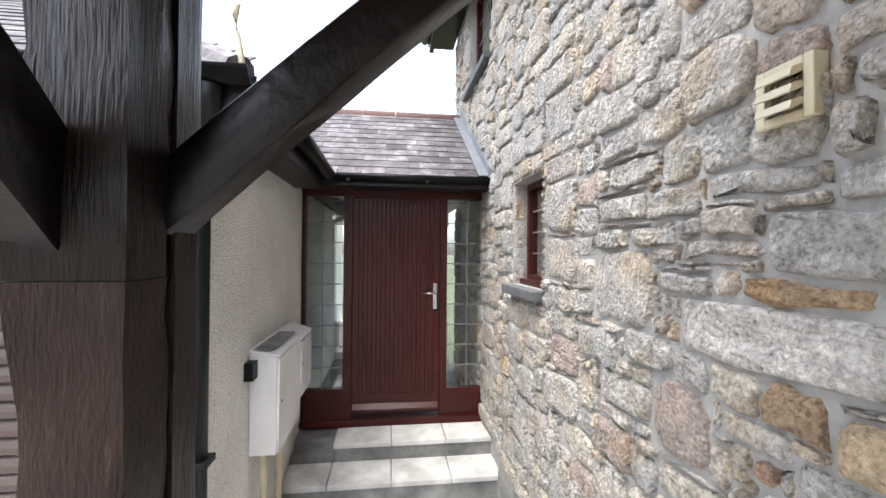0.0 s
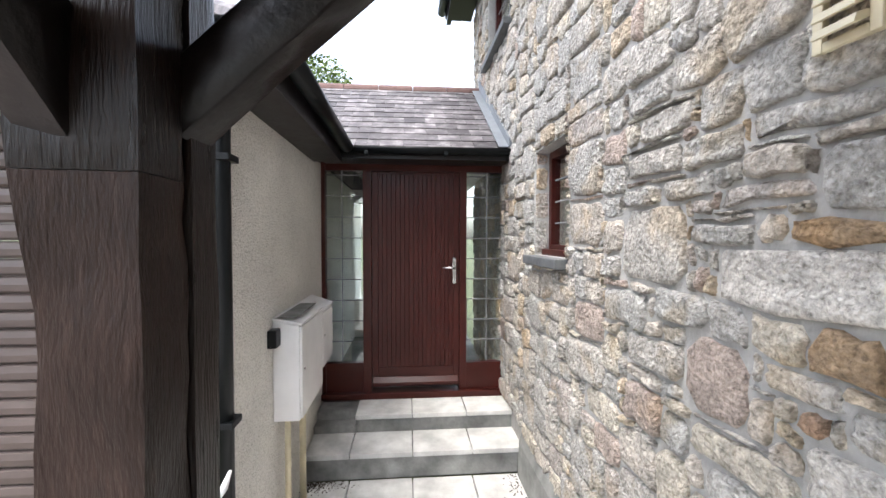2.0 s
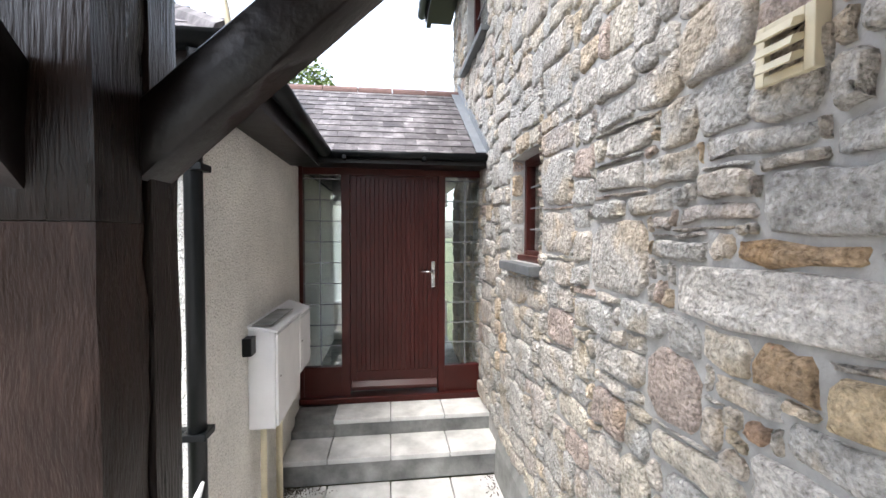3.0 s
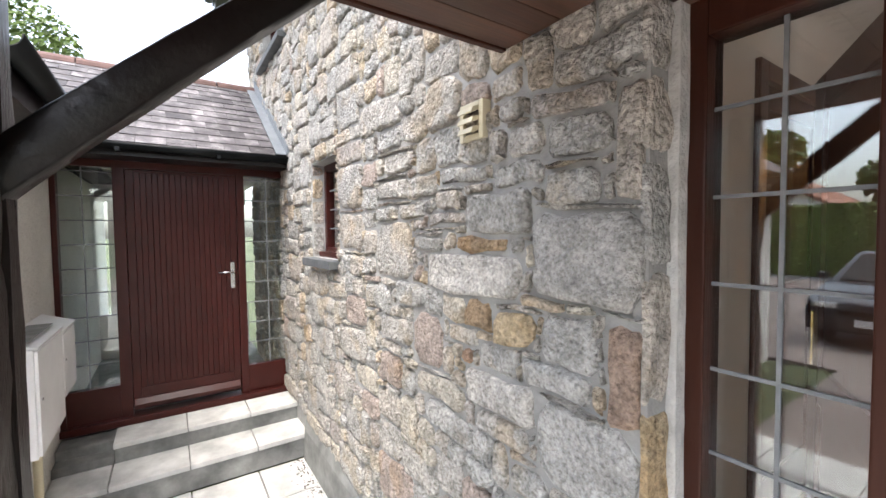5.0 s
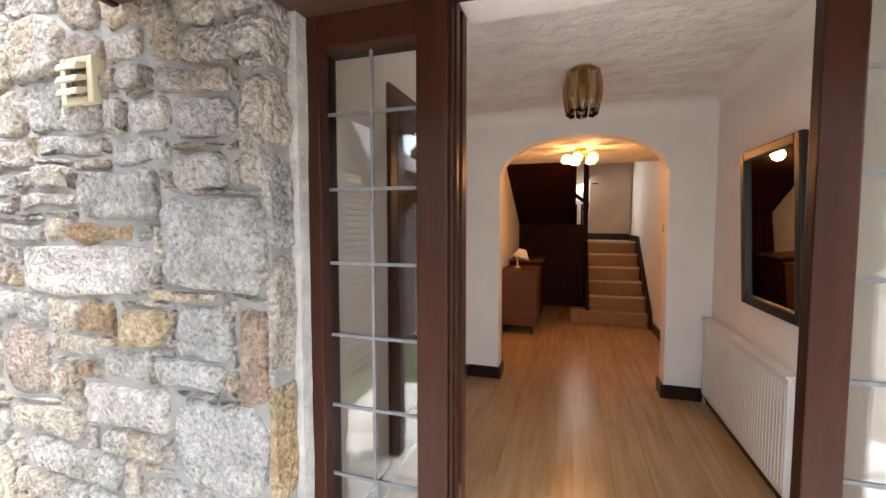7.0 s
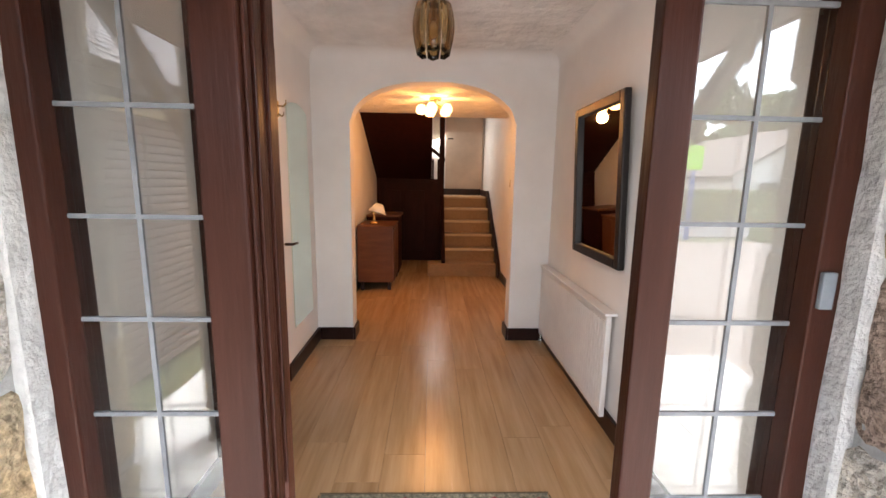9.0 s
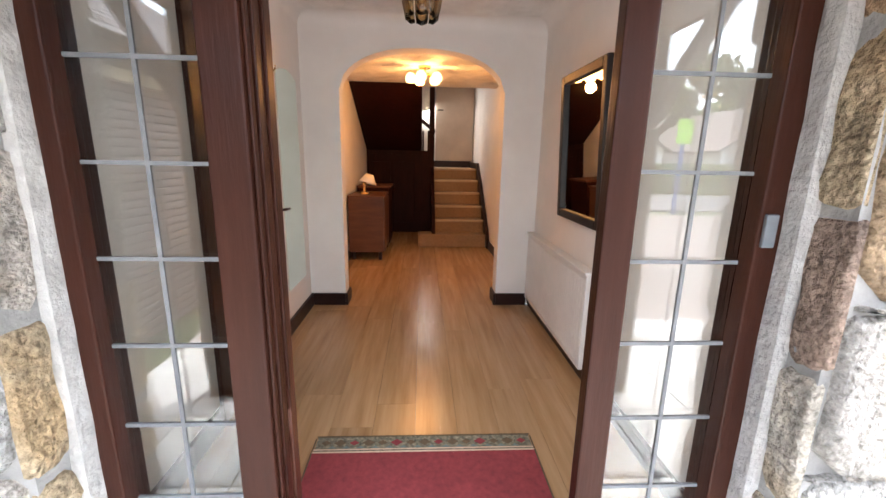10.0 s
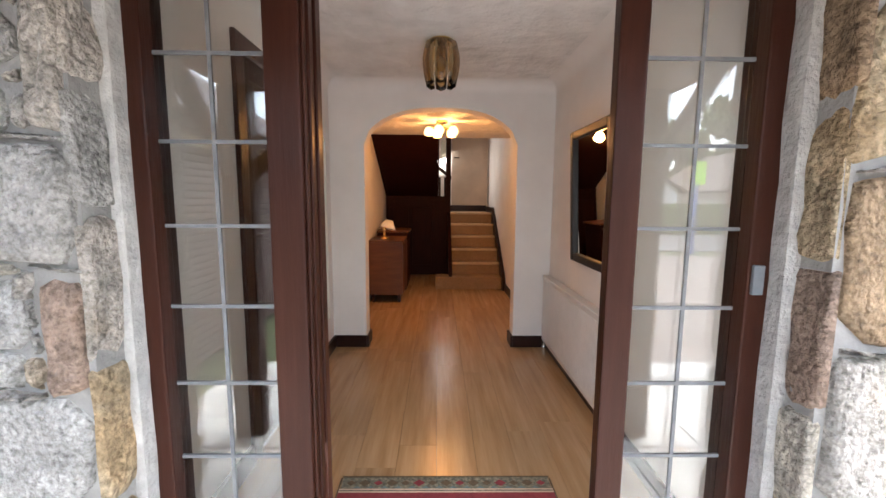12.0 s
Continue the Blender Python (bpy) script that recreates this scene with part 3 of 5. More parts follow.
# ---- lobby roof ----
def slate_roof(name, label, x0, x1, y0, z0, y1, z1, gauge, width, mat, up=1):
    """A pitched roof with overlapping slates; it rises from (y0, z0) to (y1, z1)."""
    roof = tagged(part(name, prism([(y0, z0 - 0.03), (y1, z1 - 0.03), (y1, z1 - 0.09), (y0, z0 - 0.09)], "x", x0, x1), M_FASCIA), label, "roof", kind="structure")
    run, rise = y1 - y0, z1 - z0
    length = math.hypot(run, rise)
    rows = int(length / gauge)
    t = Vector((0, run / length, rise / length))
    nrm = Vector((0, -rise / length, run / length)) * (1 if run > 0 else -1)
    meshes = []
    for k in range(4):
        bm = box((0.002, -0.0, 0.0), (width - 0.002, gauge * 1.6, 0.007))
        for v in bm.verts:
            if v.co.y < 0.001:
                v.co.y += random.uniform(-0.006, 0.006)
                v.co.z += 0.004
            else:
                v.co.z -= 0.004
        data = bpy.data.meshes.new("slate")
        bm.to_mesh(data)
        bm.free()
        data.materials.append(mat)
        meshes.append(data)
    rot = Matrix(((1, 0, 0), (0, t.y, nrm.y), (0, t.z, nrm.z))).to_4x4()
    for r in range(rows):
        base = Vector((0, y0, z0)) + t * (r * gauge) + nrm * 0.0
        x = x0 + (0 if r % 2 else -width / 2)
        while x < x1 - 0.01:
            if x >= x0 - 0.001 and x + width <= x1 + 0.02:
                ob = new("slate", random.choice(meshes))
                ob.matrix_world = Matrix.Translation((x, base.y, base.z)) @ rot @ pose(0, 0, 0.002 * random.random() + 0.006, -0.6 + random.uniform(-0.3, 0.3), 0, random.uniform(-0.4, 0.4))
                ob.parent = roof
            x += width
    return roof


lobby_roof = slate_roof("lobby_roof", "slate lean-to roof over the entrance with a clay ridge", -1.3, 1.10, 4.42, 2.56, 5.93, 3.57, 0.15, 0.2, M_SLATE)
part("rear_slope", prism([(5.93, 3.54), (7.45, 2.5), (7.45, 2.44), (5.93, 3.48)], "x", -1.3, 1.10), M_SLATE, lobby_roof)
bm = bmesh.new()
for k in range(6):
    tube([(-1.3 + 0.4 * k, 5.93, 3.545), (-1.3 + 0.4 * k + 0.39, 5.93, 3.545)], 0.075, 14, bm)
part("ridge_tile", bm, M_RIDGE, lobby_roof, "red clay ridge tiles")
part("flashing", prism([(4.40, 2.585), (5.9, 3.60), (5.9, 3.70), (4.40, 2.66)], "x", 1.085, 1.112), M_LEAD, lobby_roof, "grey lead flashing")
part("flashing_foot", prism([(4.40, 2.58), (5.93, 3.605), (5.93, 3.612), (4.40, 2.588)], "x", 1.0, 1.10), M_LEAD, lobby_roof)
tagged(part("lobby_soffit", boxes(((-0.5, 4.47, 2.475), (1.11, 4.85, 2.50)), ((-0.5, 4.45, 2.475), (1.11, 4.47, 2.60))), M_FASCIA), "black stained soffit and fascia over the door", "fascia", kind="structure")
tagged(part("lobby_ceiling", box((LOBBY_X0, 4.85, 2.50), (X0, 7.0, 2.56)), M_PLASTER), "white lobby ceiling", "ceiling", kind="structure")


def half_gutter(a, b, r=0.055):
    """A half-round gutter along a straight line."""
    a, b = Vector(a), Vector(b)
    side = (b - a).normalized().cross(Vector((0, 0, 1)))
    bm = bmesh.new()
    rings = []
    for p in (a, b):
        outer = [bm.verts.new(p + side * (r * math.cos(t)) - Vector((0, 0, r * math.sin(t)))) for t in [math.pi * k / 10 for k in range(11)]]
        inner = [bm.verts.new(p + side * ((r - 0.006) * math.cos(t)) - Vector((0, 0, (r - 0.006) * math.sin(t)))) for t in [math.pi * k / 10 for k in range(10, -1, -1)]]
        rings.append(outer + inner)
    n = len(rings[0])
    for k in range(n):
        bm.faces.new((rings[0][k], rings[0][(k + 1) % n], rings[1][(k + 1) % n], rings[1][k]))
    for ring in rings:
        for k in range(10):
            bm.faces.new((ring[k], ring[k + 1], ring[20 - k], ring[21 - k]))
    return bm


mg = holder("eaves_gutter", "dark gutter along the main eaves of the house", "gutter")
part("channel", half_gutter((0.70, -4.2, 4.86), (0.70, 6.6, 4.86), 0.06), M_PLASTIC, mg, "", True)
gut = holder("entrance_gutter", "black plastic half-round gutter over the front door", "gutter")
part("channel", half_gutter((-0.36, 4.39, 2.555), (1.10, 4.39, 2.555)), M_PLASTIC, gut, "", True)
for x in (-0.1, 0.55):
    part("bracket", box((x - 0.015, 4.335, 2.49), (x + 0.015, 4.45, 2.52), 0.004), M_PLASTIC, gut)

# ---- garage ----
GX, GF = -0.33, 2.56
garage_roof = slate_roof("garage_roof", "slate hipped roof of the garage", -5.2, -0.31, GF, 2.60, GF + 2.4, 2.60 + 1.6, 0.15, 0.25, M_SLATE)
for ob in list(garage_roof.children):
    # the hip: slates past the line from the corner are left off
    if ob.location.x + 0.25 > -0.31 - (ob.location.y - GF):
        bpy.data.objects.remove(ob)
data = garage_roof.data
bm = bmesh.new()
for a, b, c, d in (((-5.2, GF, 2.56), (-0.31, GF, 2.56), (-2.71, GF + 2.4, 4.16), (-5.2, GF + 2.4, 4.16)), ((-0.31, GF, 2.56), (-0.31, 7.9, 2.56), (-2.71, 7.9, 4.16), (-2.71, GF + 2.4, 4.16)),
                   ((-5.2, 7.9, 2.5), (-5.2, GF, 2.5), (-0.31, GF, 2.5), (-0.31, 7.9, 2.5)), ((-5.2, GF + 2.4, 4.16), (-2.71, GF + 2.4, 4.16), (-2.71, 7.9, 4.16), (-5.2, 7.9, 4.16))):
    bm.faces.new([bm.verts.new(p) for p in (a, b, c, d)])
bm.to_mesh(data)
bm.free()
bm = bmesh.new()
for k in range(9):
    s0, s1 = k / 9, (k + 0.97) / 9
    tube([(-0.33 - 2.4 * s, GF + 0.02 + 2.4 * s, 2.60 + 1.6 * s) for s in (s0, s1)], 0.06, 10, bm)
part("hip_tile", bm, M_SLATE, garage_roof)
part("hip_iron", tube([(-0.30, 2.52, 2.60), (-0.345, 2.60, 2.74), (-0.36, 2.61, 2.83), (-0.34, 2.58, 2.86)], 0.012, 8), M_CREAM, garage_roof, "pale curled hip iron", True)
tagged(part("garage_soffit", boxes(((LOBBY_X0, GF + 0.02, 2.44), (GX, 4.45, 2.465)), ((GX, GF, 2.44), (GX + 0.02, 4.45, 2.57)), ((-5.0, GF + 0.02, 2.44), (LOBBY_X0, GY, 2.465)), ((-5.0, GF, 2.44), (GX, GF + 0.02, 2.57))), M_FASCIA),
       "black stained eaves boards of the garage", "fascia", kind="structure")
ggut = holder("garage_gutter", "black plastic gutter and downpipe on the garage corner", "gutter")
part("channel", half_gutter((GX + 0.075, GF, 2.575), (GX + 0.075, 4.34, 2.555)), M_PLASTIC, ggut, "", True)
part("channel", half_gutter((-5.0, GF - 0.055, 2.575), (GX + 0.07, GF - 0.055, 2.575)), M_PLASTIC, ggut, "", True)
part("downpipe", tube([(-0.40, GF - 0.055, 2.53), (-0.42, GF + 0.0, 2.45), (-0.548, 2.79, 2.30), (-0.555, 2.80, 2.22), (-0.555, 2.80, 0.0)], 0.037, 14), M_PLASTIC, ggut, "", True)
for z in (2.14, 1.0):
    part("clip", boxes(((-0.605, 2.755, z), (-0.505, 2.859, z + 0.03)), ((-0.70, 2.82, z + 0.002), (-0.605, 2.859, z + 0.024)), bevel=0.004), M_PLASTIC, ggut)
shutter = holder("roller_shutter", "closed brown roller shutter garage door with cream lintel trim", "garage door")
for k in range(30):
    z = 0.02 + 0.0775 * k
    bm = prism([(GY + 0.06, z), (GY + 0.045, z + 0.012), (GY + 0.042, z + 0.04), (GY + 0.047, z + 0.068), (GY + 0.06, z + 0.075), (GY + 0.09, z + 0.075), (GY + 0.09, z)], "x", -4.18, -1.19)
    part("slat", bm, M_SHUTTER, shutter)
part("lintel_trim", box((-4.25, GY - 0.03, 2.345), (-1.10, GY - 0.002, 2.44), 0.006), M_CREAM, shutter)
part("side_trim", box((-1.19, GY + 0.0, -0.02), (-1.151, GY + 0.1, 2.345), 0.004), M_CREAM, shutter)


# ---- meter boxes ----
def meter_box(label, y0, y1, z0, z1, slope):
    ob = holder("meter_box", label, "meter box", "meter boxes on the garage wall", (LOBBY_X0, y0, z0))
    d = 0.165
    h, w = z1 - z0, y1 - y0
    body = part("body", prism([(0.001, 0), (d - 0.014, 0), (d - 0.014, h - slope), (0.001, h)], "y", 0, w), M_WHITE_BOX, ob)
    mod = body.modifiers.new("round", "BEVEL")
    mod.width, mod.segments = 0.008, 2
    part("door", box((d - 0.014, 0.012, 0.012), (d, w - 0.012, h - slope - 0.012), 0.004), M_WHITE_BOX, ob)
    part("lid", prism([(-0.0, h + 0.001), (d + 0.004, h - slope + 0.001), (d + 0.004, h - slope + 0.012), (0.0, h + 0.014)], "y", -0.006, w + 0.004), M_WHITE_BOX, ob, "weathered lid")
    part("lock", lathe([(0.008, 0), (0.008, 0.006)], (0, 0, 0), 10), M_CHROME, ob).matrix_local = pose(d, 0.05, h * 0.5, 0, 90, 0)
    return ob


meter_box("large white plastic meter box on the pebbledash wall", 3.38, 3.965, 0.75, 1.34, 0.03)
meter_box("smaller white plastic meter box with sloping lid", 3.97, 4.36, 0.86, 1.34, 0.06)
part("lid_dirt", box((LOBBY_X0 + 0.02, 3.40, 1.351), (LOBBY_X0 + 0.13, 3.93, 1.3535)), M_CONCRETE, bpy.data.objects["meter_box"]).matrix_parent_inverse = Matrix.Translation((LOBBY_X0, 3.38, 0.75)).inverted()
for y, r in ((3.46, 0.018), (3.80, 0.022)):
    tagged(part("conduit", tube([(LOBBY_X0 + 0.06, y, 0.0), (LOBBY_X0 + 0.06, y, 0.752)], r, 12), M_CREAM, None, "", True), "cream plastic conduit running down below a meter box", "pipe", "conduits")
tagged(part("cable_clip_box", box((LOBBY_X0, 3.29, 1.20), (LOBBY_X0 + 0.05, 3.375, 1.30), 0.006), M_PLASTIC), "small black junction box on the wall", "junction box")


# ---- wall vent ----
def wall_vent():
    y0, y1, z0, z1 = 1.645, 1.775, 2.205, 2.335
    ob = holder("wall_vent", "cream plastic louvred wall vent on the stone wall", "vent", at=(1.104, 1.703, 2.253))
    o = Vector((1.09, 1.70, 2.26))
    for lo, hi in (((1.062, y0, z0), (1.10, y0 + 0.022, z1)), ((1.062, y1 - 0.022, z0), (1.10, y1, z1)), ((1.062, y0 + 0.022, z0), (1.10, y1 - 0.022, z0 + 0.02)), ((1.062, y0 + 0.022, z1 - 0.02), (1.10, y1 - 0.022, z1))):
        part("rim", box(Vector(lo) - o, Vector(hi) - o, 0.004), M_CREAM, ob)
    # a black sheet stands in for the shade inside the vent
    part("back", box(Vector((1.095, y0 + 0.02, z0 + 0.02)) - o, Vector((1.105, y1 - 0.02, z1 - 0.02)) - o), M_PLASTIC, ob, "black backing sheet painting the shade behind the louvres")
    for k in range(3):
        z = z0 + 0.026 + 0.034 * k
        bm = prism([(1.034, z - 0.006), (1.038, z - 0.008), (1.092, z + 0.016), (1.092, z + 0.028), (1.040, z + 0.011)], "y", y0 + 0.024, y1 - 0.024)
        bmesh.ops.translate(bm, verts=bm.verts, vec=-o)
        part("louvre", bm, M_CREAM, ob)


wall_vent()


tagged(part("cable_wrap", tube([(-0.60, 2.755, 0.66), (-0.575, 2.752, 0.70), (-0.54, 2.75, 0.76), (-0.515, 2.752, 0.83)], [0.004, 0.012, 0.016, 0.007], 8), M_WHITE_BOX, None, "", True), "scrap of white tape round the black downpipe", "tape")


# ---- small window and upper window ----
def side_window(name, y0, y1, z0, z1, x, sill, label):
    ob = tagged(new(name), label, "window", kind="structure")
    for lo, hi in (((x, y0, z0), (x + 0.07, y0 + 0.05, z1)), ((x, y1 - 0.05, z0), (x + 0.07, y1, z1)), ((x, y0 + 0.05, z0), (x + 0.07, y1 - 0.05, z0 + 0.07)), ((x, y0 + 0.05, z1 - 0.05), (x + 0.07, y1 - 0.05, z1))):
        part("frame_member", box(lo, hi, 0.005), M_MAROON, ob)
    part("timber_sill", box((x - 0.05, y0 + 0.001, z0 - 0.001), (x - 0.001, y1 - 0.001, z0 + 0.04), 0.005), M_MAROON, ob)
    leaded_pane(ob, "x", x + 0.035, y0 + 0.05, y1 - 0.05, z0 + 0.07, z1 - 0.05, [z0 + 0.07 + (z1 - z0 - 0.12) * k / 4 for k in (1, 2, 3)], ((y0 + y1) / 2,))
    part("stone_sill", box((1.035, y0 - 0.01, sill), (x, y1 + 0.03, z0 - 0.002), 0.008), M_SLATE_SILL, ob, "grey slate sill")
    return ob


side_window("window_1", WIN[0], WIN[1], WIN[2], WIN[3], 1.21, 1.64, "small maroon leaded window set deep in the stone wall")
side_window("window_2", UPWIN[0], UPWIN[1], UPWIN[2], UPWIN[3], 1.19, 3.62, "dark upper window below the eaves")
tagged(part("room_lining", boxes(((X1 + 0.6, 2.6, 0.5), (X1 + 0.65, 4.4, 2.7)), ((X1, 2.55, 0.5), (X1 + 0.65, 2.6, 2.7)), ((X1, 4.4, 0.5), (X1 + 0.65, 4.45, 2.7)), ((X1, 2.55, 2.7), (X1 + 0.65, 4.45, 2.75)),
                                 ((X1, 2.55, 0.45), (X1 + 0.65, 4.45, 0.5)), ((X1 + 0.6, 4.0, 3.2), (X1 + 0.65, 5.9, 4.8))), M_PLASTER), "plain inner walls behind the windows", "wall", kind="structure")

# ---- canopy ----
PX0, PX1, PY0, PY1 = -0.125, -0.026, 1.40, 1.485
SOFFIT = 2.44


def rough_timber(lo, hi, seed, wave=0.006, cuts=26):
    """A squared timber with wavy hewn edges."""
    bm = bmesh.new()
    rings = []
    (x0, y0, z0), (x1, y1, z1) = lo, hi
    per = 5
    for k in range(cuts + 1):
        z = z0 + (z1 - z0) * k / cuts
        loop = []
        corners = ((x0, y0), (x1, y0), (x1, y1), (x0, y1))
        for c in range(4):
            (ax, ay), (bx, by) = corners[c], corners[(c + 1) % 4]
            for j in range(per):
                f = (j + 0.12 if j == 0 else j) / per
                x, y = ax + (bx - ax) * f, ay + (by - ay) * f
                w = wave * (noise.noise((x * 6 + seed, y * 6, z * 3.2)) * 1.4 + 0.5 * noise.noise((x * 30 + seed, y * 30, z * 9)))
                cx, cy = (x0 + x1) / 2, (y0 + y1) / 2
                loop.append(bm.verts.new((x + math.copysign(w, x - cx), y + math.copysign(w, y - cy), z)))
        rings.append(loop)
    n = per * 4
    for a, b in zip(rings, rings[1:]):
        for k in range(n):
            bm.faces.new((a[k], a[(k + 1) % n], b[(k + 1) % n], b[k]))
    bm.faces.new(rings[0][::-1])
    bm.faces.new(rings[-1])
    return bm


def brace(foot, head, width, thick, across, seed):
    """A slightly bowed square brace from foot to head; across: the axis of its thickness."""
    bm = bmesh.new()
    foot, head = Vector(foot), Vector(head)
    d = (head - foot).normalized()
    side = Vector(across)
    up = side.cross(d).normalized()
    if up.z < 0:
        up = -up
    rings = []
    for k in range(17):
        f = k / 16
        p = foot.lerp(head, f) + up * (0.005 * math.sin(math.pi * f))
        w = width * (1 + 0.05 * noise.noise((f * 4, seed, 0)))
        loop = []
        for a, b in ((-0.5, 0), (-0.45, -0.06), (0.45, -0.06), (0.5, 0), (0.5, 0.5), (0.5, 1), (0.44, 1.06), (-0.44, 1.06), (-0.5, 1), (-0.5, 0.5)):
            wob = 0.004 * noise.noise((f * 9 + seed, a * 3, b * 3))
            loop.append(bm.verts.new(p + side * (a * thick + wob) + up * (b * w + wob)))
        rings.append(loop)
    n = len(rings[0])
    for a, b in zip(rings, rings[1:]):
        for k in range(n):
            bm.faces.new((a[k], a[(k + 1) % n], b[(k + 1) % n], b[k]))
    bm.faces.new(rings[0][::-1])
    bm.faces.new(rings[-1])
    return bm


def canopy_post(y0, y1, seed, towards):
    post = holder("canopy_post", "dark stained rough oak post with two braces", "post", "canopy posts", ((PX0 + PX1) / 2, (y0 + y1) / 2, 0.36))
    o = Vector((-(PX0 + PX1) / 2, -(y0 + y1) / 2, -0.36))

    def put(name, bm, mat=M_TIMBER):
        bmesh.ops.translate(bm, verts=bm.verts, vec=o)
        ob = part(name, bm, mat, post, "", True)
        ob.data.set_sharp_from_angle(angle=radians(50))
        return ob
    put("shaft", rough_timber((PX0 + 0.004, y0, 0.36), (PX1 - 0.003, y1, 1.883), seed, 0.013, 34), M_TIMBER_WORN)
    put("shaft_head", rough_timber((PX0 + 0.004, y0, 1.884), (PX1 - 0.003, y1, SOFFIT), seed, 0.013, 14))
    b0, b1 = (y1 + 0.008, y1 + 0.075) if towards > 0 else (y0 - 0.075, y0 - 0.008)
    put("back_timber", rough_timber((PX0 + 0.01, b0, 0.36), (PX1 + 0.002, b1, SOFFIT), seed + 5, 0.005))
    put("brace", brace((PX1 - 0.004, (y0 + y1) / 2 + 0.072 * towards, 1.939), (0.535, (y0 + y1) / 2 + 0.072 * towards, 2.452), 0.065, 0.065, (0, 1, 0), seed), M_BRACE)
    inner = y0 if towards > 0 else y1
    put("brace", brace(((PX0 + PX1) / 2 - 0.028, inner + 0.03 * towards, 1.888), ((PX0 + PX1) / 2 - 0.028, inner - 0.60 * towards, 2.452), 0.085, 0.052, (1, 0, 0), seed + 3), M_BRACE)
    return post


canopy_post(PY0, PY1, 2.0, 1)
canopy_post(-0.885, -0.80, 9.0, -1)
canopy = holder("porch_canopy", "timber porch canopy with varnished boarded soffit and slate top", "canopy")
for k in range(24):
    y = 1.525 - 0.105 * (k + 1)
    part("soffit_board", box((-0.16, y + 0.001, SOFFIT), (1.075, y + 0.104, SOFFIT + 0.02), 0.003), M_SOFFIT, canopy)
part("fascia_board", box((-0.18, 1.526, SOFFIT - 0.005), (1.075, 1.55, SOFFIT + 0.16), 0.004), M_MAHOGANY, canopy)
part("fascia_board", box((-0.185, -1.02, SOFFIT - 0.005), (-0.161, 1.55, SOFFIT + 0.16), 0.004), M_MAHOGANY, canopy)
part("fascia_board", box((-0.18, -1.025, SOFFIT - 0.005), (1.075, -1.0, SOFFIT + 0.16), 0.004), M_MAHOGANY, canopy)
part("roof_slope", prism([(-0.26, 2.58), (1.07, 3.2), (1.07, 3.28), (-0.26, 2.64)], "y", -1.1, 1.60), M_SLATE, canopy)
part("deck", box((-0.16, -1.0, SOFFIT + 0.021), (1.075, 1.525, SOFFIT + 0.05)), M_FASCIA, canopy)


# ---- porch doorway: frame, side panes, open door ----
def fillets():
    """Uneven mortar pointing between the stone returns and the frame."""
    bm = bmesh.new()
    for y0, y1 in ((1.068, 1.0915), (-0.5245, -0.490)):
        other = rough_timber((1.196, y0, 0.557), (1.2399, y1, 2.424), 4 + y0, 0.007, 40)
        data = bpy.data.meshes.new("fillet")
        other.to_mesh(data)
        other.free()
        bm.from_mesh(data)
        bpy.data.meshes.remove(data)
    return bm


def porch_frame():
    x0, x1 = 1.24, 1.33
    ob = tagged(new("porch_screen"), "dark mahogany door frame with leaded side panes", "door frame", kind="structure")
    top = 2.42
    for lo, hi in (((x0, 1.028, 0.56), (x1, 1.091, top)), ((x0, -0.512, 0.56), (x1, -0.436, top)), ((x0 - 0.01, 0.662, 0.56), (x1 + 0.01, 0.745, top)), ((x0 - 0.01, -0.148, 0.56), (x0 + 0.03, -0.078, top)), ((x0 + 0.03, -0.150, 0.56), (x1 + 0.01, -0.116, top)),
                   ((x0, 0.745, 2.327), (x1, 1.028, top)), ((x0, -0.436, 2.327), (x1, -0.150, top)), ((x0, -0.078, 2.402), (x0 + 0.03, 0.662, top)),
                   ((x0, 0.745, 0.56), (x1, 1.028, 0.74)), ((x0, -0.436, 0.56), (x1, -0.150, 0.74))):
        part("frame_member", box(lo, hi, 0.005), M_MAHOGANY, ob)
    bars = [2.163 - 0.2082 * k for k in range(7)]
    leaded_pane(ob, "x", 1.288, 0.745, 1.028, 0.74, 2.327, bars, (0.893,), M_COATED)
    leaded_pane(ob, "x", 1.288, -0.436, -0.150, 0.74, 2.327, bars, (-0.305,), M_COATED)
    for a, b, y in ((1.244, 1.262, 0.654), (1.272, 1.296, 0.650), (1.306, 1.322, 0.655), (1.330, 1.372, 0.650)):
        part("rebate", box((a, y, 0.56), (b, 0.6615 if b < 1.34 else 0.69, top - 0.004), 0.003), M_MAHOGANY, ob)
    part("lintel_lining", box((x0 + 0.032, -0.114, 2.412), (1.399, 0.649, 2.4245), 0.002), M_PLASTER, ob, "white painted lining over the doorway")
    part("head_board", box((1.08, -0.515, 2.414), (1.239, 1.085, 2.4245), 0.002), M_SOFFIT, ob, "dark boarding over the doorway")
    part("bell_push", box((1.229, -0.472, 1.585), (1.2399, -0.444, 1.66), 0.003), M_LEAD, ob, "grey door bell push")
    part("threshold", box((1.10, -0.45, 0.5), (1.42, 1.03, 0.557), 0.006), M_MAHOGANY, ob)
    part("render_fillet", fillets(), M_FILLET, ob, "pale mortar reveal")


porch_frame()


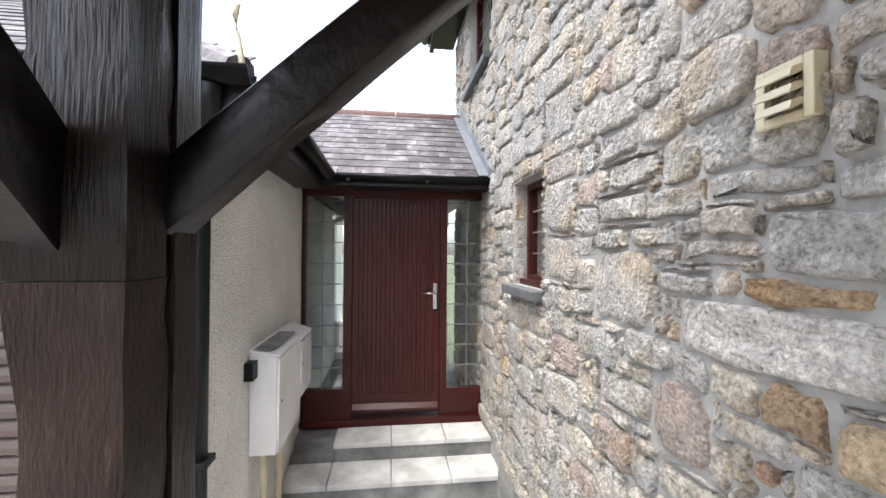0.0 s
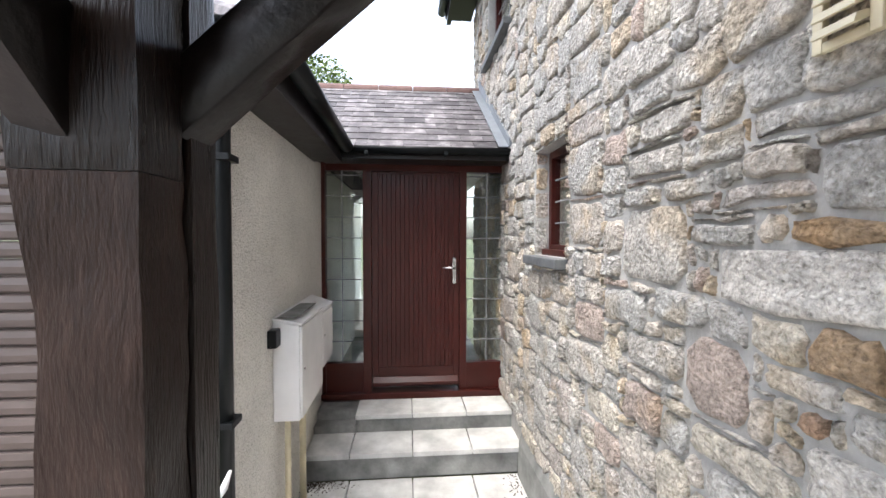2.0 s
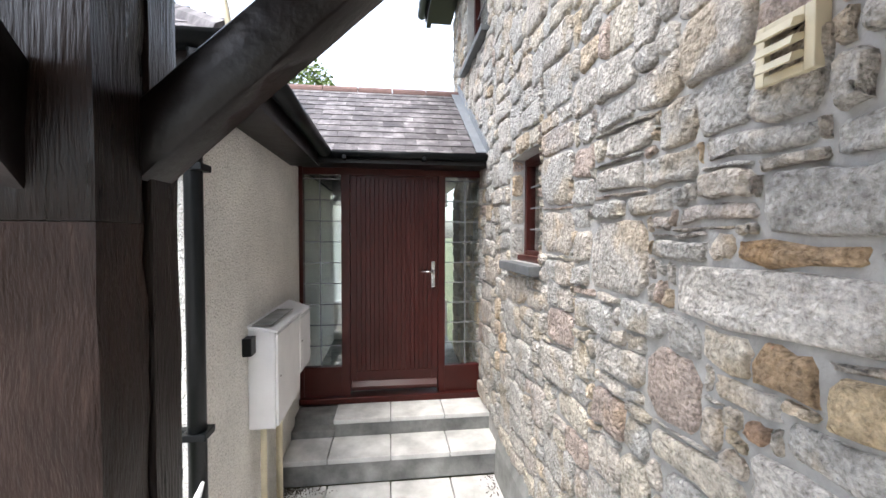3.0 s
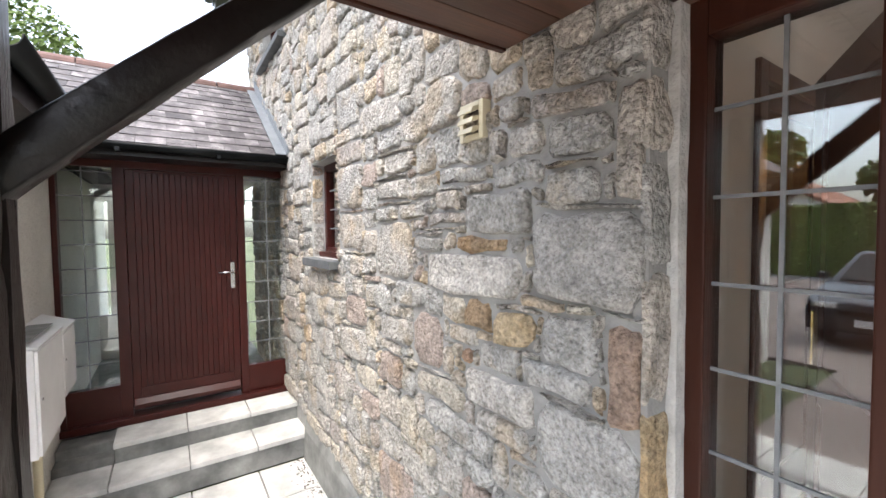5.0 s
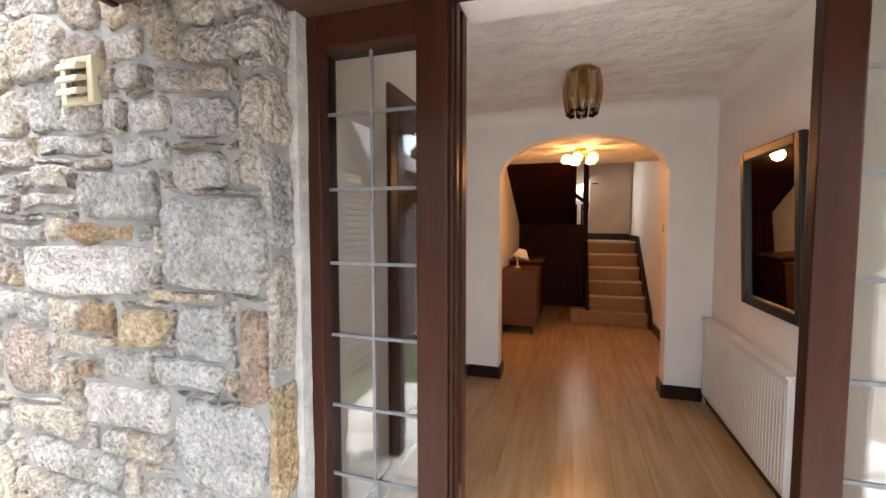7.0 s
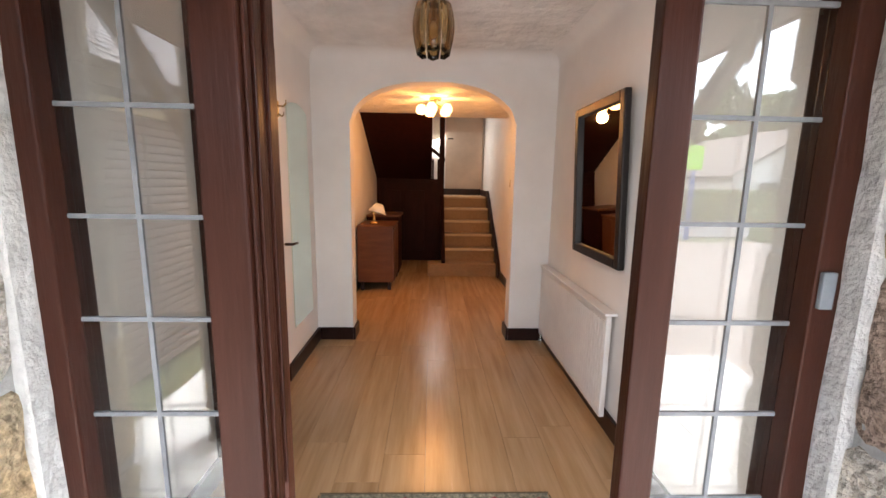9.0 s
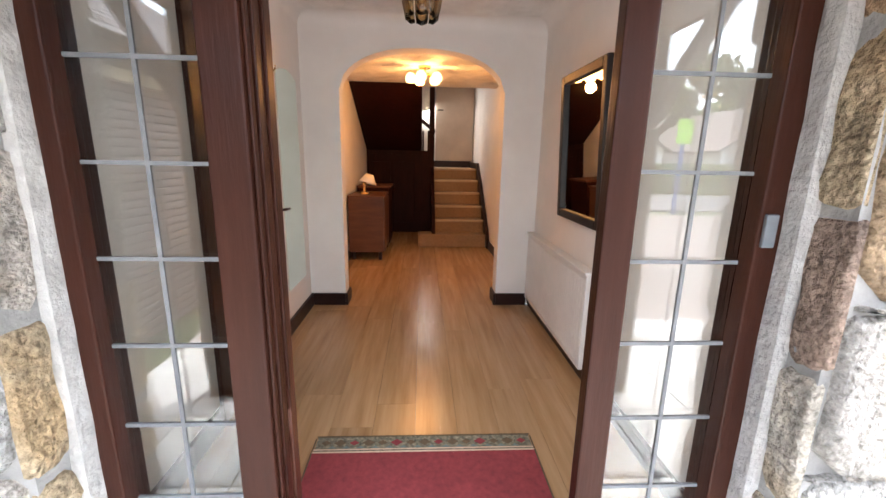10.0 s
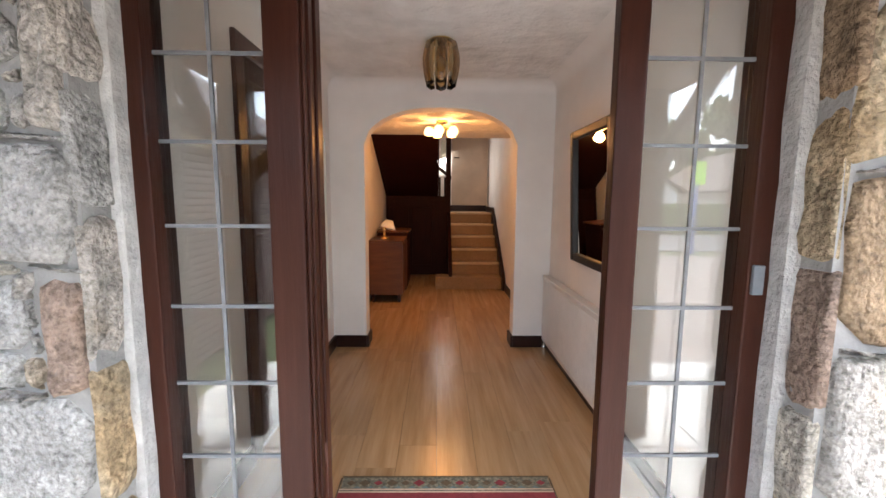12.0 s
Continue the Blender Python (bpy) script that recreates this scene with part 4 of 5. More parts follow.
def open_door():
    ob = holder("open_porch_door", "open dark mahogany door standing inward with brass latch", "door", at=(1.38, 0.672, 0.565))
    ob.rotation_euler = (0, 0, radians(26))
    w, h, d = 0.715, 1.80, 0.044
    part("stile", box((0, 0, 0), (0.10, d, h), 0.004), M_MAHOGANY, ob)
    part("stile", box((w - 0.10, 0, 0), (w, d, h), 0.004), M_MAHOGANY, ob)
    for z0, z1 in ((0, 0.2), (0.75, 0.87), (h - 0.1, h)):
        part("rail", box((0.10, 0.002, z0), (w - 0.10, d - 0.002, z1), 0.003), M_MAHOGANY, ob)
    for z0, z1 in ((0.2, 0.75), (0.87, h - 0.1)):
        part("panel", box((0.10, 0.014, z0), (w - 0.10, d - 0.014, z1)), M_MAHOGANY, ob)
    part("weather_bar", box((0.01, -0.03, 0.0), (w - 0.01, 0.0, 0.05), 0.006), M_MAHOGANY, ob)
    part("latch_plate", box((w, 0.012, 0.84), (w + 0.003, 0.034, 1.06), 0.001), M_BRASS, ob, "brass latch plate")
    plate = part("handle_plate", box((w - 0.06, -0.008, 0.86), (w - 0.025, 0.0, 1.04), 0.003), M_BRASS, ob)
    part("handle", tube([(w - 0.042, -0.005, 0.98), (w - 0.042, -0.022, 0.98), (w - 0.06, -0.026, 0.98), (w - 0.13, -0.026, 0.975)], 0.007), M_BRASS, plate, "", True)
    plate = part("handle_plate", box((w - 0.06, d, 0.86), (w - 0.025, d + 0.008, 1.04), 0.003), M_BRASS, ob)
    for z in (0.2, 1.62):
        part("hinge", tube([(-0.006, -0.004, z), (-0.006, -0.004, z + 0.1)], 0.007, 10), M_CHROME, ob, "pale steel hinge")


open_door()


def inner_door():
    ob = tagged(new("door_1"), "dark panelled wooden inner door in the hall wall", "door", kind="structure")
    x0, x1, y = 2.12, 2.90, 1.215
    for lo, hi in (((x0 - 0.05, y - 0.015, FZ), (x0 + 0.03, y + 0.05, 2.53)), ((x1 - 0.03, y - 0.012, FZ), (x1 + 0.012, y + 0.05, 2.53)), ((x0 + 0.03, y - 0.015, 2.46), (x1 - 0.03, y + 0.05, 2.53))):
        part("architrave", box(lo, hi, 0.006), M_MAHOGANY, ob)
    for lo, hi in (((x0 + 0.03, y + 0.008, FZ + 0.01), (x0 + 0.12, y + 0.045, 2.46)), ((x1 - 0.12, y + 0.008, FZ + 0.01), (x1 - 0.03, y + 0.045, 2.46)), ((x0 + 0.12, y + 0.008, 2.36), (x1 - 0.12, y + 0.045, 2.46)),
                   ((x0 + 0.12, y + 0.008, FZ + 0.01), (x1 - 0.12, y + 0.045, FZ + 0.25)), ((x0 + 0.12, y + 0.008, FZ + 0.95), (x1 - 0.12, y + 0.045, FZ + 1.08))):
        part("leaf_member", box(lo, hi, 0.004), M_DARK_PANEL, ob)
    for z0, z1 in ((FZ + 0.25, FZ + 0.95), (FZ + 1.08, 2.36)):
        part("leaf_panel", box((x0 + 0.12, y + 0.02, z0), (x1 - 0.12, y + 0.04, z1)), M_DARK_PANEL, ob)
    part("handle", tube([(x1 + 0.06, y, 1.43), (x1 + 0.06, y - 0.045, 1.43), (x1 + 0.15, y - 0.045, 1.425)], 0.009, 8), M_SKIRT, ob, "dark lever handle", True)


inner_door()

# ---- hall contents ----
for n_, lo, hi in (("left", (X1, 1.198, FZ), (2.06, 1.219, FZ + 0.10)), ("left_far", (2.915, 1.198, FZ), (3.63, 1.219, FZ + 0.10)), ("right", (X1, -0.604, FZ), (3.63, -0.583, FZ + 0.10)), ("arch_left", (3.612, 0.94, FZ), (3.629, 1.198, FZ + 0.10)), ("arch_right", (3.612, -0.583, FZ), (3.629, -0.306, FZ + 0.10)),
                   ("jamb_left", (3.612, 0.922, FZ), (3.80, 0.939, FZ + 0.10)), ("jamb_right", (3.612, -0.305, FZ), (3.80, -0.288, FZ + 0.10)), ("back_right", (3.80, -0.604, FZ), (5.85, -0.583, FZ + 0.10)), ("back_left", (3.80, 1.17, FZ), (6.95, 1.189, FZ + 0.10))):
    tagged(part("baseboard_" + n_, box(lo, hi, 0.004), M_SKIRT), "dark stained wooden skirting board", "skirting", kind="structure")

rug = holder("hall_rug", "deep red wool rug with a patterned border on the hall floor", "rug", at=(1.66, 0.297, FZ))
part("field", box((-0.24, -0.472, 0.001), (0.20, 0.472, 0.009), 0.003), M_RUG, rug)
part("border_band", box((0.20, -0.462, 0.001), (0.30, 0.462, 0.009), 0.003), M_RUG_BAND, rug, "patterned sage and cream border band")
for x0_, x1_ in ((0.196, 0.203), (0.213, 0.218), (0.292, 0.30)):
    part("border_line", box((x0_, -0.466, 0.0085), (x1_, 0.466, 0.0105)), M_RUG_CREAM if x0_ < 0.29 else M_RUG_EDGE, rug)
for y_ in (-0.47, 0.464):
    part("border_line", box((-0.24, y_, 0.0085), (0.285, y_ + 0.006, 0.0105)), M_RUG_EDGE, rug)
for k in range(15):
    y_ = -0.42 + 0.06 * k
    w_ = 0.026 if k % 2 else 0.02
    bm = prism([(0.255 - w_ * 0.8, y_), (0.255, y_ - w_), (0.255 + w_ * 0.8, y_), (0.255, y_ + w_)], "z", 0.0088, 0.0104)
    part("motif", bm, M_RUG_EDGE if k % 3 else M_RUG, rug)
    if k < 14:
        bm = prism([(0.222, y_ + 0.012), (0.238, y_ + 0.03), (0.222, y_ + 0.048)], "z", 0.0088, 0.0102)
        part("motif", bm, M_RUG_BLUE, rug)


def framed_mirror():
    ob = holder("framed_mirror", "rectangular mirror in a black moulded frame on the wall", "mirror", at=(2.665, -0.578, 1.835))
    ob.rotation_euler = (radians(-2.5), 0, radians(0.3))
    w, h = 0.315, 0.418
    for lo, hi in (((-w, 0.001, -h), (-w + 0.05, 0.035, h)), ((w - 0.05, 0.001, -h), (w, 0.035, h)), ((-w + 0.05, 0.001, -h), (w - 0.05, 0.035, -h + 0.05)), ((-w + 0.05, 0.001, h - 0.05), (w - 0.05, 0.035, h))):
        part("frame_side", box(lo, hi, 0.008), M_FASCIA, ob)
    part("mirror_glass", box((-w + 0.05, 0.008, -h + 0.05), (w - 0.05, 0.014, h - 0.05)), M_MIRROR, ob)


framed_mirror()
wm = holder("wall_mirror", "tall frameless mirror with an arched top on the wall", "mirror", at=(3.28, 1.219, 1.585))
part("mirror_glass", prism([(-0.2, -0.73), (0.2, -0.73), (0.2, 0.68), (0.12, 0.71), (0, 0.725), (-0.12, 0.71), (-0.2, 0.68)], "y", -0.008, -0.001), M_GREEN_MIRROR, wm)

hook = holder("coat_hook", "small brass coat hook on the white hall wall", "hook", at=(2.95, 1.2195, 2.22))
part("back_plate", box((-0.012, -0.006, -0.045), (0.012, 0.0, 0.045), 0.003), M_BRASS, hook)
part("prong", tube([(0, -0.004, 0.02), (0, -0.035, 0.015), (0, -0.05, 0.03), (0, -0.052, 0.05)], 0.005, 8), M_BRASS, hook, "", True)
part("prong", tube([(0, -0.004, -0.025), (0, -0.025, -0.04), (0, -0.035, -0.03), (0, -0.036, -0.015)], 0.0045, 8), M_BRASS, hook, "", True)
rad = holder("radiator", "white panel radiator below the framed mirror", "radiator", at=(2.98, -0.604, 0.64))
part("panel", box((-0.60, 0.03, 0), (0.60, 0.06, 0.545), 0.008), M_RADIATOR, rad)
for k in range(36):
    part("rib", box((-0.585 + 0.0325 * k, 0.0585, 0.035), (-0.585 + 0.0325 * k + 0.026, 0.0625, 0.51), 0.0016), M_RADIATOR, rad)
part("top_grille", box((-0.605, 0.004, 0.538), (0.605, 0.070, 0.555), 0.006), M_RADIATOR, rad)
part("valve", tube([(0.625, 0.035, -0.08), (0.625, 0.035, 0.03), (0.59, 0.04, 0.04)], 0.012), M_CHROME, rad)


def ceiling_lantern():
    c = (2.78, 0.325, 2.55)
    ob = holder("ceiling_lantern", "brass ceiling light with a ring of amber glass panels", "ceiling light", at=(c[0], c[1], CZ))
    part("rose", lathe([(0.07, -0.02), (0.075, -0.01), (0.06, 0.0)], (0, 0, 0)), M_BRASS, ob, "", True)
    part("stem", tube([(0, 0, -0.02), (0, 0, -0.1)], 0.01), M_BRASS, ob)
    for k in range(8):
        a = 6.28318 * k / 8
        bm = bmesh.new()
        rows = []
        for j in range(9):
            f = j / 8
            out, half = 0.022 * math.sin(math.pi * f), 0.041 * (0.74 + 0.26 * math.sin(math.pi * f))
            z = -0.02 - 0.24 * f
            rows.append([bm.verts.new((out + d, s * half, z - (0.012 if j == 8 and s == 0 else 0))) for d in (0.0, 0.005) for s in (-1, 0, 1)])
        for r0, r1 in zip(rows, rows[1:]):
            for i0, i1 in ((0, 1), (1, 2), (5, 4), (4, 3), (2, 5), (3, 0)):
                bm.faces.new((r0[i0], r0[i1], r1[i1], r1[i0]))
        for r0 in (rows[0], rows[-1]):
            bm.faces.new([r0[i] for i in (0, 1, 2, 5, 4, 3)])
        p = part("glass_panel", bm, M_AMBER, ob, "", True)
        p.matrix_local = pose(0.082 * math.cos(a), 0.082 * math.sin(a), 0, 0, 0, math.degrees(a))
    part("bulb", lathe([(0.012, -0.1), (0.03, -0.13), (0.03, -0.15), (0.012, -0.18)], (0, 0, 0), 14), M_WHITE_BOX, ob, "", True)


ceiling_lantern()


def pendant_cluster():
    ob = holder("cluster_light", "lit brass ceiling light with frosted glass globes", "ceiling light", at=(4.62, 0.30, 2.62))
    part("rose", lathe([(0.06, -0.02), (0.06, 0.0)], (0, 0, 0)), M_BRASS, ob)
    part("stem", tube([(0, 0, 0), (0, 0, -0.09)], 0.012), M_BRASS, ob)
    for k in range(5):
        a = 6.28318 * (k + 0.3) / 5
        x, y = 0.135 * math.cos(a), 0.135 * math.sin(a)
        arm = part("arm", tube([(0, 0, -0.06), (x * 0.5, y * 0.5, -0.085), (x, y, -0.06)], 0.008, 8), M_BRASS, ob)
        part("globe", lathe([(0.016, -0.062), (0.034, -0.072), (0.047, -0.092), (0.052, -0.118), (0.049, -0.136), (0.038, -0.15), (0.012, -0.156)], (x, y, 0), 16), M_BULB, arm, "glowing frosted globe", True)


pendant_cluster()

cab = holder("sideboard", "teak veneer sideboard standing against the wall", "sideboard", at=(5.1, 1.17, FZ))
part("body", box((0, -0.41, 0.10), (0.6, -0.004, 0.74), 0.004), M_CABINET, cab)
part("top", box((-0.015, -0.425, 0.74), (0.615, -0.004, 0.762), 0.004), M_CABINET, cab)
for k in range(2):
    d = part("door", box((0.02 + 0.285 * k, -0.425, 0.12), (0.295 + 0.285 * k, -0.411, 0.72), 0.003), M_CABINET, cab)
for x, y in ((0.06, -0.36), (0.54, -0.36), (0.06, -0.05), (0.54, -0.05)):
    part("leg", box((x - 0.02, y - 0.02, 0.001), (x + 0.02, y + 0.02, 0.10)), M_SKIRT, cab)

def side_table():
    ob = holder("side_cabinet", "darker wooden side cabinet behind the sideboard", "cabinet", at=(5.8, 1.17, FZ))
    part("body", box((0, -0.42, 0.06), (0.55, -0.004, 0.80), 0.006), M_DARK_PANEL, ob)
    part("top", box((-0.02, -0.44, 0.80), (0.57, -0.004, 0.825), 0.005), M_CABINET, ob)
    part("plinth", box((0.02, -0.40, 0.001), (0.53, -0.02, 0.06)), M_SKIRT, ob)


side_table()
tl = holder("table_lamp", "small unlit table lamp with a tilted white shade", "lamp", at=(5.32, 1.0, FZ + 0.762))
part("base", lathe([(0.055, 0.001), (0.055, 0.012), (0.016, 0.03), (0.012, 0.1), (0.024, 0.13), (0.01, 0.16)], (0, 0, 0), 16), M_BRASS, tl, "", True)
bm = bmesh.new()
ringa = [bm.verts.new((0.11 * math.cos(t), 0.11 * math.sin(t), 0.13)) for t in [6.28318 * k / 20 for k in range(20)]]
ringb = [bm.verts.new((0.045 * math.cos(t), 0.045 * math.sin(t), 0.24)) for t in [6.28318 * k / 20 for k in range(20)]]
for k in range(20):
    bm.faces.new((ringa[k], ringa[(k + 1) % 20], ringb[(k + 1) % 20], ringb[k]))
shade = part("shade", bm, M_WHITE_BOX, tl, "tilted white shade", True)
shade.modifiers.new("thick", "SOLIDIFY").thickness = 0.003
shade.matrix_local = pose(0, 0, 0, 14, 10, 0)
sw = tagged(part("light_switch", box((5.26, -0.6045, 1.77), (5.34, -0.594, 1.86), 0.003), M_BRASS), "small brass light switch on the wall", "switch")
ld = holder("landing_door", "closed cream painted door on the stair landing", "door", at=(7.96, -0.24, 1.592))
part("leaf", box((0, -0.34, 0.0), (0.039, 0.32, 1.95), 0.004), M_DOOR_CREAM, ld)
part("handle", tube([(0, 0.28, 0.98), (-0.05, 0.28, 0.98), (-0.05, 0.19, 0.98)], 0.01, 8), M_SKIRT, ld, "dark lever handle", True)
tagged(part("baseboard_landing", box((7.93, -0.56, 1.592), (7.958, 0.12, 1.70), 0.003), M_SKIRT), "dark skirting on the landing", "skirting", kind="structure")

# ---- staircase ----
stairs = holder("staircase", "tan carpeted stairs rising to a landing", "stairs")
SX, RISE, RUN = 5.86, 0.172, 0.25
for k in range(6):
    y1 = 0.37 if k == 0 else 0.13
    depth = (SX + RUN * (k + 1)) if k < 5 else 7.995
    if k:
        part("nosing", box((SX + RUN * k - 0.018, -0.56, FZ + RISE * k + RISE - 0.03), (SX + RUN * k + 0.01, y1 - 0.001, FZ + RISE * (k + 1) + 0.003), 0.01), M_NOSING, stairs, "nosing with its highlight put into a paler carpet colour")
    part("step", box((SX + RUN * k, -0.56, FZ + RISE * k - (0 if k == 0 else 0.02)), (depth + 0.03 if k < 5 else depth, y1, FZ + RISE * (k + 1)), 0.012), M_CARPET, stairs)
part("string_board", prism([(SX - 0.08, FZ), (SX - 0.08, FZ + 0.10), (SX, FZ + 0.22), (7.11, FZ + 1.032 + 0.09), (7.99, FZ + 1.032 + 0.09), (7.99, FZ)], "y", -0.60, -0.562), M_SKIRT, stairs)
panel = holder("stair_panelling", "dark stained panelling below the upper flight", "panelling")
part("board", box((7.0, 0.20, FZ), (7.04, 1.188, 1.85)), M_DARK_PANEL, panel)
part("rail", box((6.985, 0.20, 1.80), (7.0, 1.188, 1.86), 0.004), M_DARK_PANEL, panel)
for y in (0.44, 0.82):
    part("raised_panel", box((6.988, y, 0.72), (6.9995, y + 0.32, 1.68), 0.01), M_DARK_PANEL, panel)
part("string", prism([(SX + 0.05, FZ), (SX + 0.05, FZ + 0.2), (7.1, FZ + 1.12), (7.1, FZ)], "y", 0.132, 0.18), M_DARK_PANEL, panel)
upper = holder("upper_flight", "dark stained underside of the upper stair flight", "stairs")
part("soffit", prism([(7.04, 1.85), (5.55, 2.62), (5.55, 2.85), (7.04, 2.05)], "y", 0.345, 1.189), M_DARK_PANEL, upper)
part("string", prism([(7.06, 1.80), (5.52, 2.60), (5.52, 2.90), (7.06, 2.12)], "y", 0.325, 0.344), M_DARK_PANEL, upper)
for k in range(5):
    part("tread", box((6.8 - 0.25 * k, 0.346, 2.14 + 0.165 * k), (7.06 - 0.25 * k, 1.188, 2.17 + 0.165 * k), 0.004), M_CARPET, upper)
newel = holder("newel_post", "dark turned newel post beside the stairs", "newel", at=(7.05, 0.17, FZ))
part("shaft", box((-0.04, -0.04, 0), (0.04, 0.04, 2.3), 0.006), M_DARK_PANEL, newel)
rail = holder("landing_balustrade", "dark balusters and handrail in front of the stair window", "balustrade")
for k in range(4):
    part("baluster", box((7.6, 0.2 + 0.09 * k, 1.59), (7.63, 0.23 + 0.09 * k, 2.2), 0.004), M_DARK_PANEL, rail)
part("handrail", prism([(0.1, 2.15), (0.62, 2.55), (0.62, 2.62), (0.1, 2.22)], "x", 7.58, 7.65), M_DARK_PANEL, rail)
win3 = tagged(new("window_3"), "stair window with garden light behind", "window", kind="structure")
for lo, hi in (((8.02, 0.10, 2.25), (8.08, 0.14, 2.95)), ((8.02, 0.58, 2.25), (8.08, 0.62, 2.95)), ((8.02, 0.14, 2.25), (8.08, 0.58, 2.29)), ((8.02, 0.14, 2.91), (8.08, 0.58, 2.95)), ((8.03, 0.30, 2.29), (8.07, 0.33, 2.91))):
    part("frame_member", box(lo, hi, 0.004), M_RADIATOR, win3)
part("pane", box((8.045, 0.14, 2.29), (8.051, 0.58, 2.91)), M_GLASS, win3).visible_shadow = False
tagged(part("stairwell_ceiling", boxes(((5.65, -0.75, 3.9), (8.15, 1.36, 4.0)), ((5.65, -0.75, 2.77), (5.8, 1.36, 3.9))), M_PLASTER), "white stairwell ceiling", "ceiling", kind="structure")


# ---- distance: trees, hedge, houses, sign ----
def tree(x, y, trunk, height, spread, count, seed, leaf=1.0):
    rng = random.Random(seed)
    ob = holder("garden_tree", "leafy green broadleaf tree", "tree", "garden trees", (x, y, -0.06))
    bm = tube([(0, 0, 0), (0.1, 0.05, trunk * 0.5), (0.05, -0.1, trunk), (0.1, 0.0, height * 0.75)], [0.22, 0.17, 0.13, 0.03], 10)
    for k in range(7):
        a, b = rng.uniform(0, 6.28), rng.uniform(0.5, 0.9)
        tube([(0.05, 0, trunk * rng.uniform(0.7, 1.1)), (spread * 0.4 * math.cos(a), spread * 0.4 * math.sin(a), trunk + (height - trunk) * 0.4), (spread * b * math.cos(a), spread * b * math.sin(a), trunk + (height - trunk) * 0.65)], [0.09, 0.06, 0.015], 7, bm)
    part("trunk", bm, M_BARK, ob, "", True)
    verts, faces = [], []
    lumps = [(rng.gauss(0, spread * 0.45), rng.gauss(0, spread * 0.45), rng.uniform(trunk * 0.9, height * 0.92), rng.uniform(0.3, 0.5) * spread) for _ in range(16)]
    for _ in range(count):
        lx, ly, lz, lr = rng.choice(lumps)
        v = Vector((rng.gauss(0, 1), rng.gauss(0, 1), rng.gauss(0, 0.8)))
        p = Vector((lx, ly, lz)) + v.normalized() * lr * rng.uniform(0.6, 1.05)
        n = Vector((rng.gauss(0, 1), rng.gauss(0, 1), rng.gauss(0.6, 1))).normalized()
        u = n.orthogonal().normalized()
        w = n.cross(u)
        s = rng.uniform(0.05, 0.12) * (1 + spread * 0.06) * leaf
        i = len(verts)
        verts += [p - u * s * 1.3, p + w * s * 0.7, p + u * s * 1.3, p - w * s * 0.7]
        faces += [(i, i + 1, i + 2, i + 3)]
    data = bpy.data.meshes.new("crown")
    data.from_pydata([tuple(v) for v in verts], [], faces)
    data.materials.append(M_LEAF)
    c = new("crown", data)
    c.parent = ob
    return ob


tree(-3.8, 15.0, 3.5, 7.8, 2.9, 52000, 1, 0.6)
tree(12.5, 4.6, 1.5, 4.5, 1.6, 3000, 2)
for k, (x, y, h) in enumerate(((-34, -14, 8.5), (-36, -21, 10.0), (-33, -27, 9.0), (-36, -34, 10.5), (-33, -41, 9.5), (-37, -6, 8.0), (-36, 4, 9.0), (-35, 14, 9.0))):
    tree(x, y, 2.0, h, 3.6, 9000, 30 + k, 2.6)


def hedge(name, x0, x1, y0, y1, h, count, seed, label):
    rng = random.Random(seed)
    verts, faces = [], []
    for _ in range(count):
        p = Vector((rng.uniform(x0, x1), rng.uniform(y0, y1), rng.uniform(0, h)))
        if rng.random() < 0.7:
            p.z = h + rng.uniform(-0.15, 0.12)
        else:
            p.x = x1 + rng.uniform(-0.1, 0.1)
        n = Vector((rng.gauss(0.3, 1), rng.gauss(0, 1), rng.gauss(0.6, 1))).normalized()
        u = n.orthogonal().normalized()
        w = n.cross(u)
        s = rng.uniform(0.04, 0.09)
        i = len(verts)
        verts += [p - u * s, p + w * s, p + u * s, p - w * s]
        faces += [(i, i + 1, i + 2, i + 3)]
    i = len(verts)
    c = [(x0 + .1, y0 + .1, -0.06), (x1 - .1, y0 + .1, -0.06), (x1 - .1, y1 - .1, -0.06), (x0 + .1, y1 - .1, -0.06), (x0 + .1, y0 + .1, h - .1), (x1 - .1, y0 + .1, h - .1), (x1 - .1, y1 - .1, h - .1), (x0 + .1, y1 - .1, h - .1)]
    verts += [Vector(p) for p in c]
    faces += [tuple(i + k for k in q) for q in ((4, 5, 6, 7), (0, 1, 5, 4), (1, 2, 6, 5), (2, 3, 7, 6), (3, 0, 4, 7))]
    data = bpy.data.meshes.new(name)
    data.from_pydata([tuple(v) for v in verts], [], faces)
    data.materials.append(M_LEAF)
    return tagged(new(name, data), label, "hedge")


hedge("garden_hedge", -21.5, -20.2, -30, -6, 1.5, 9000, 7, "clipped green garden hedge along the road")
hedge("garden_hedge", -20.5, -18.6, 0.5, 13, 2.7, 9000, 9, "tall dark green hedge behind the driveway")
hedge("garden_hedge", -12.3, -11.2, -30, -11, 0.9, 5000, 8, "low green hedge beside the driveway")


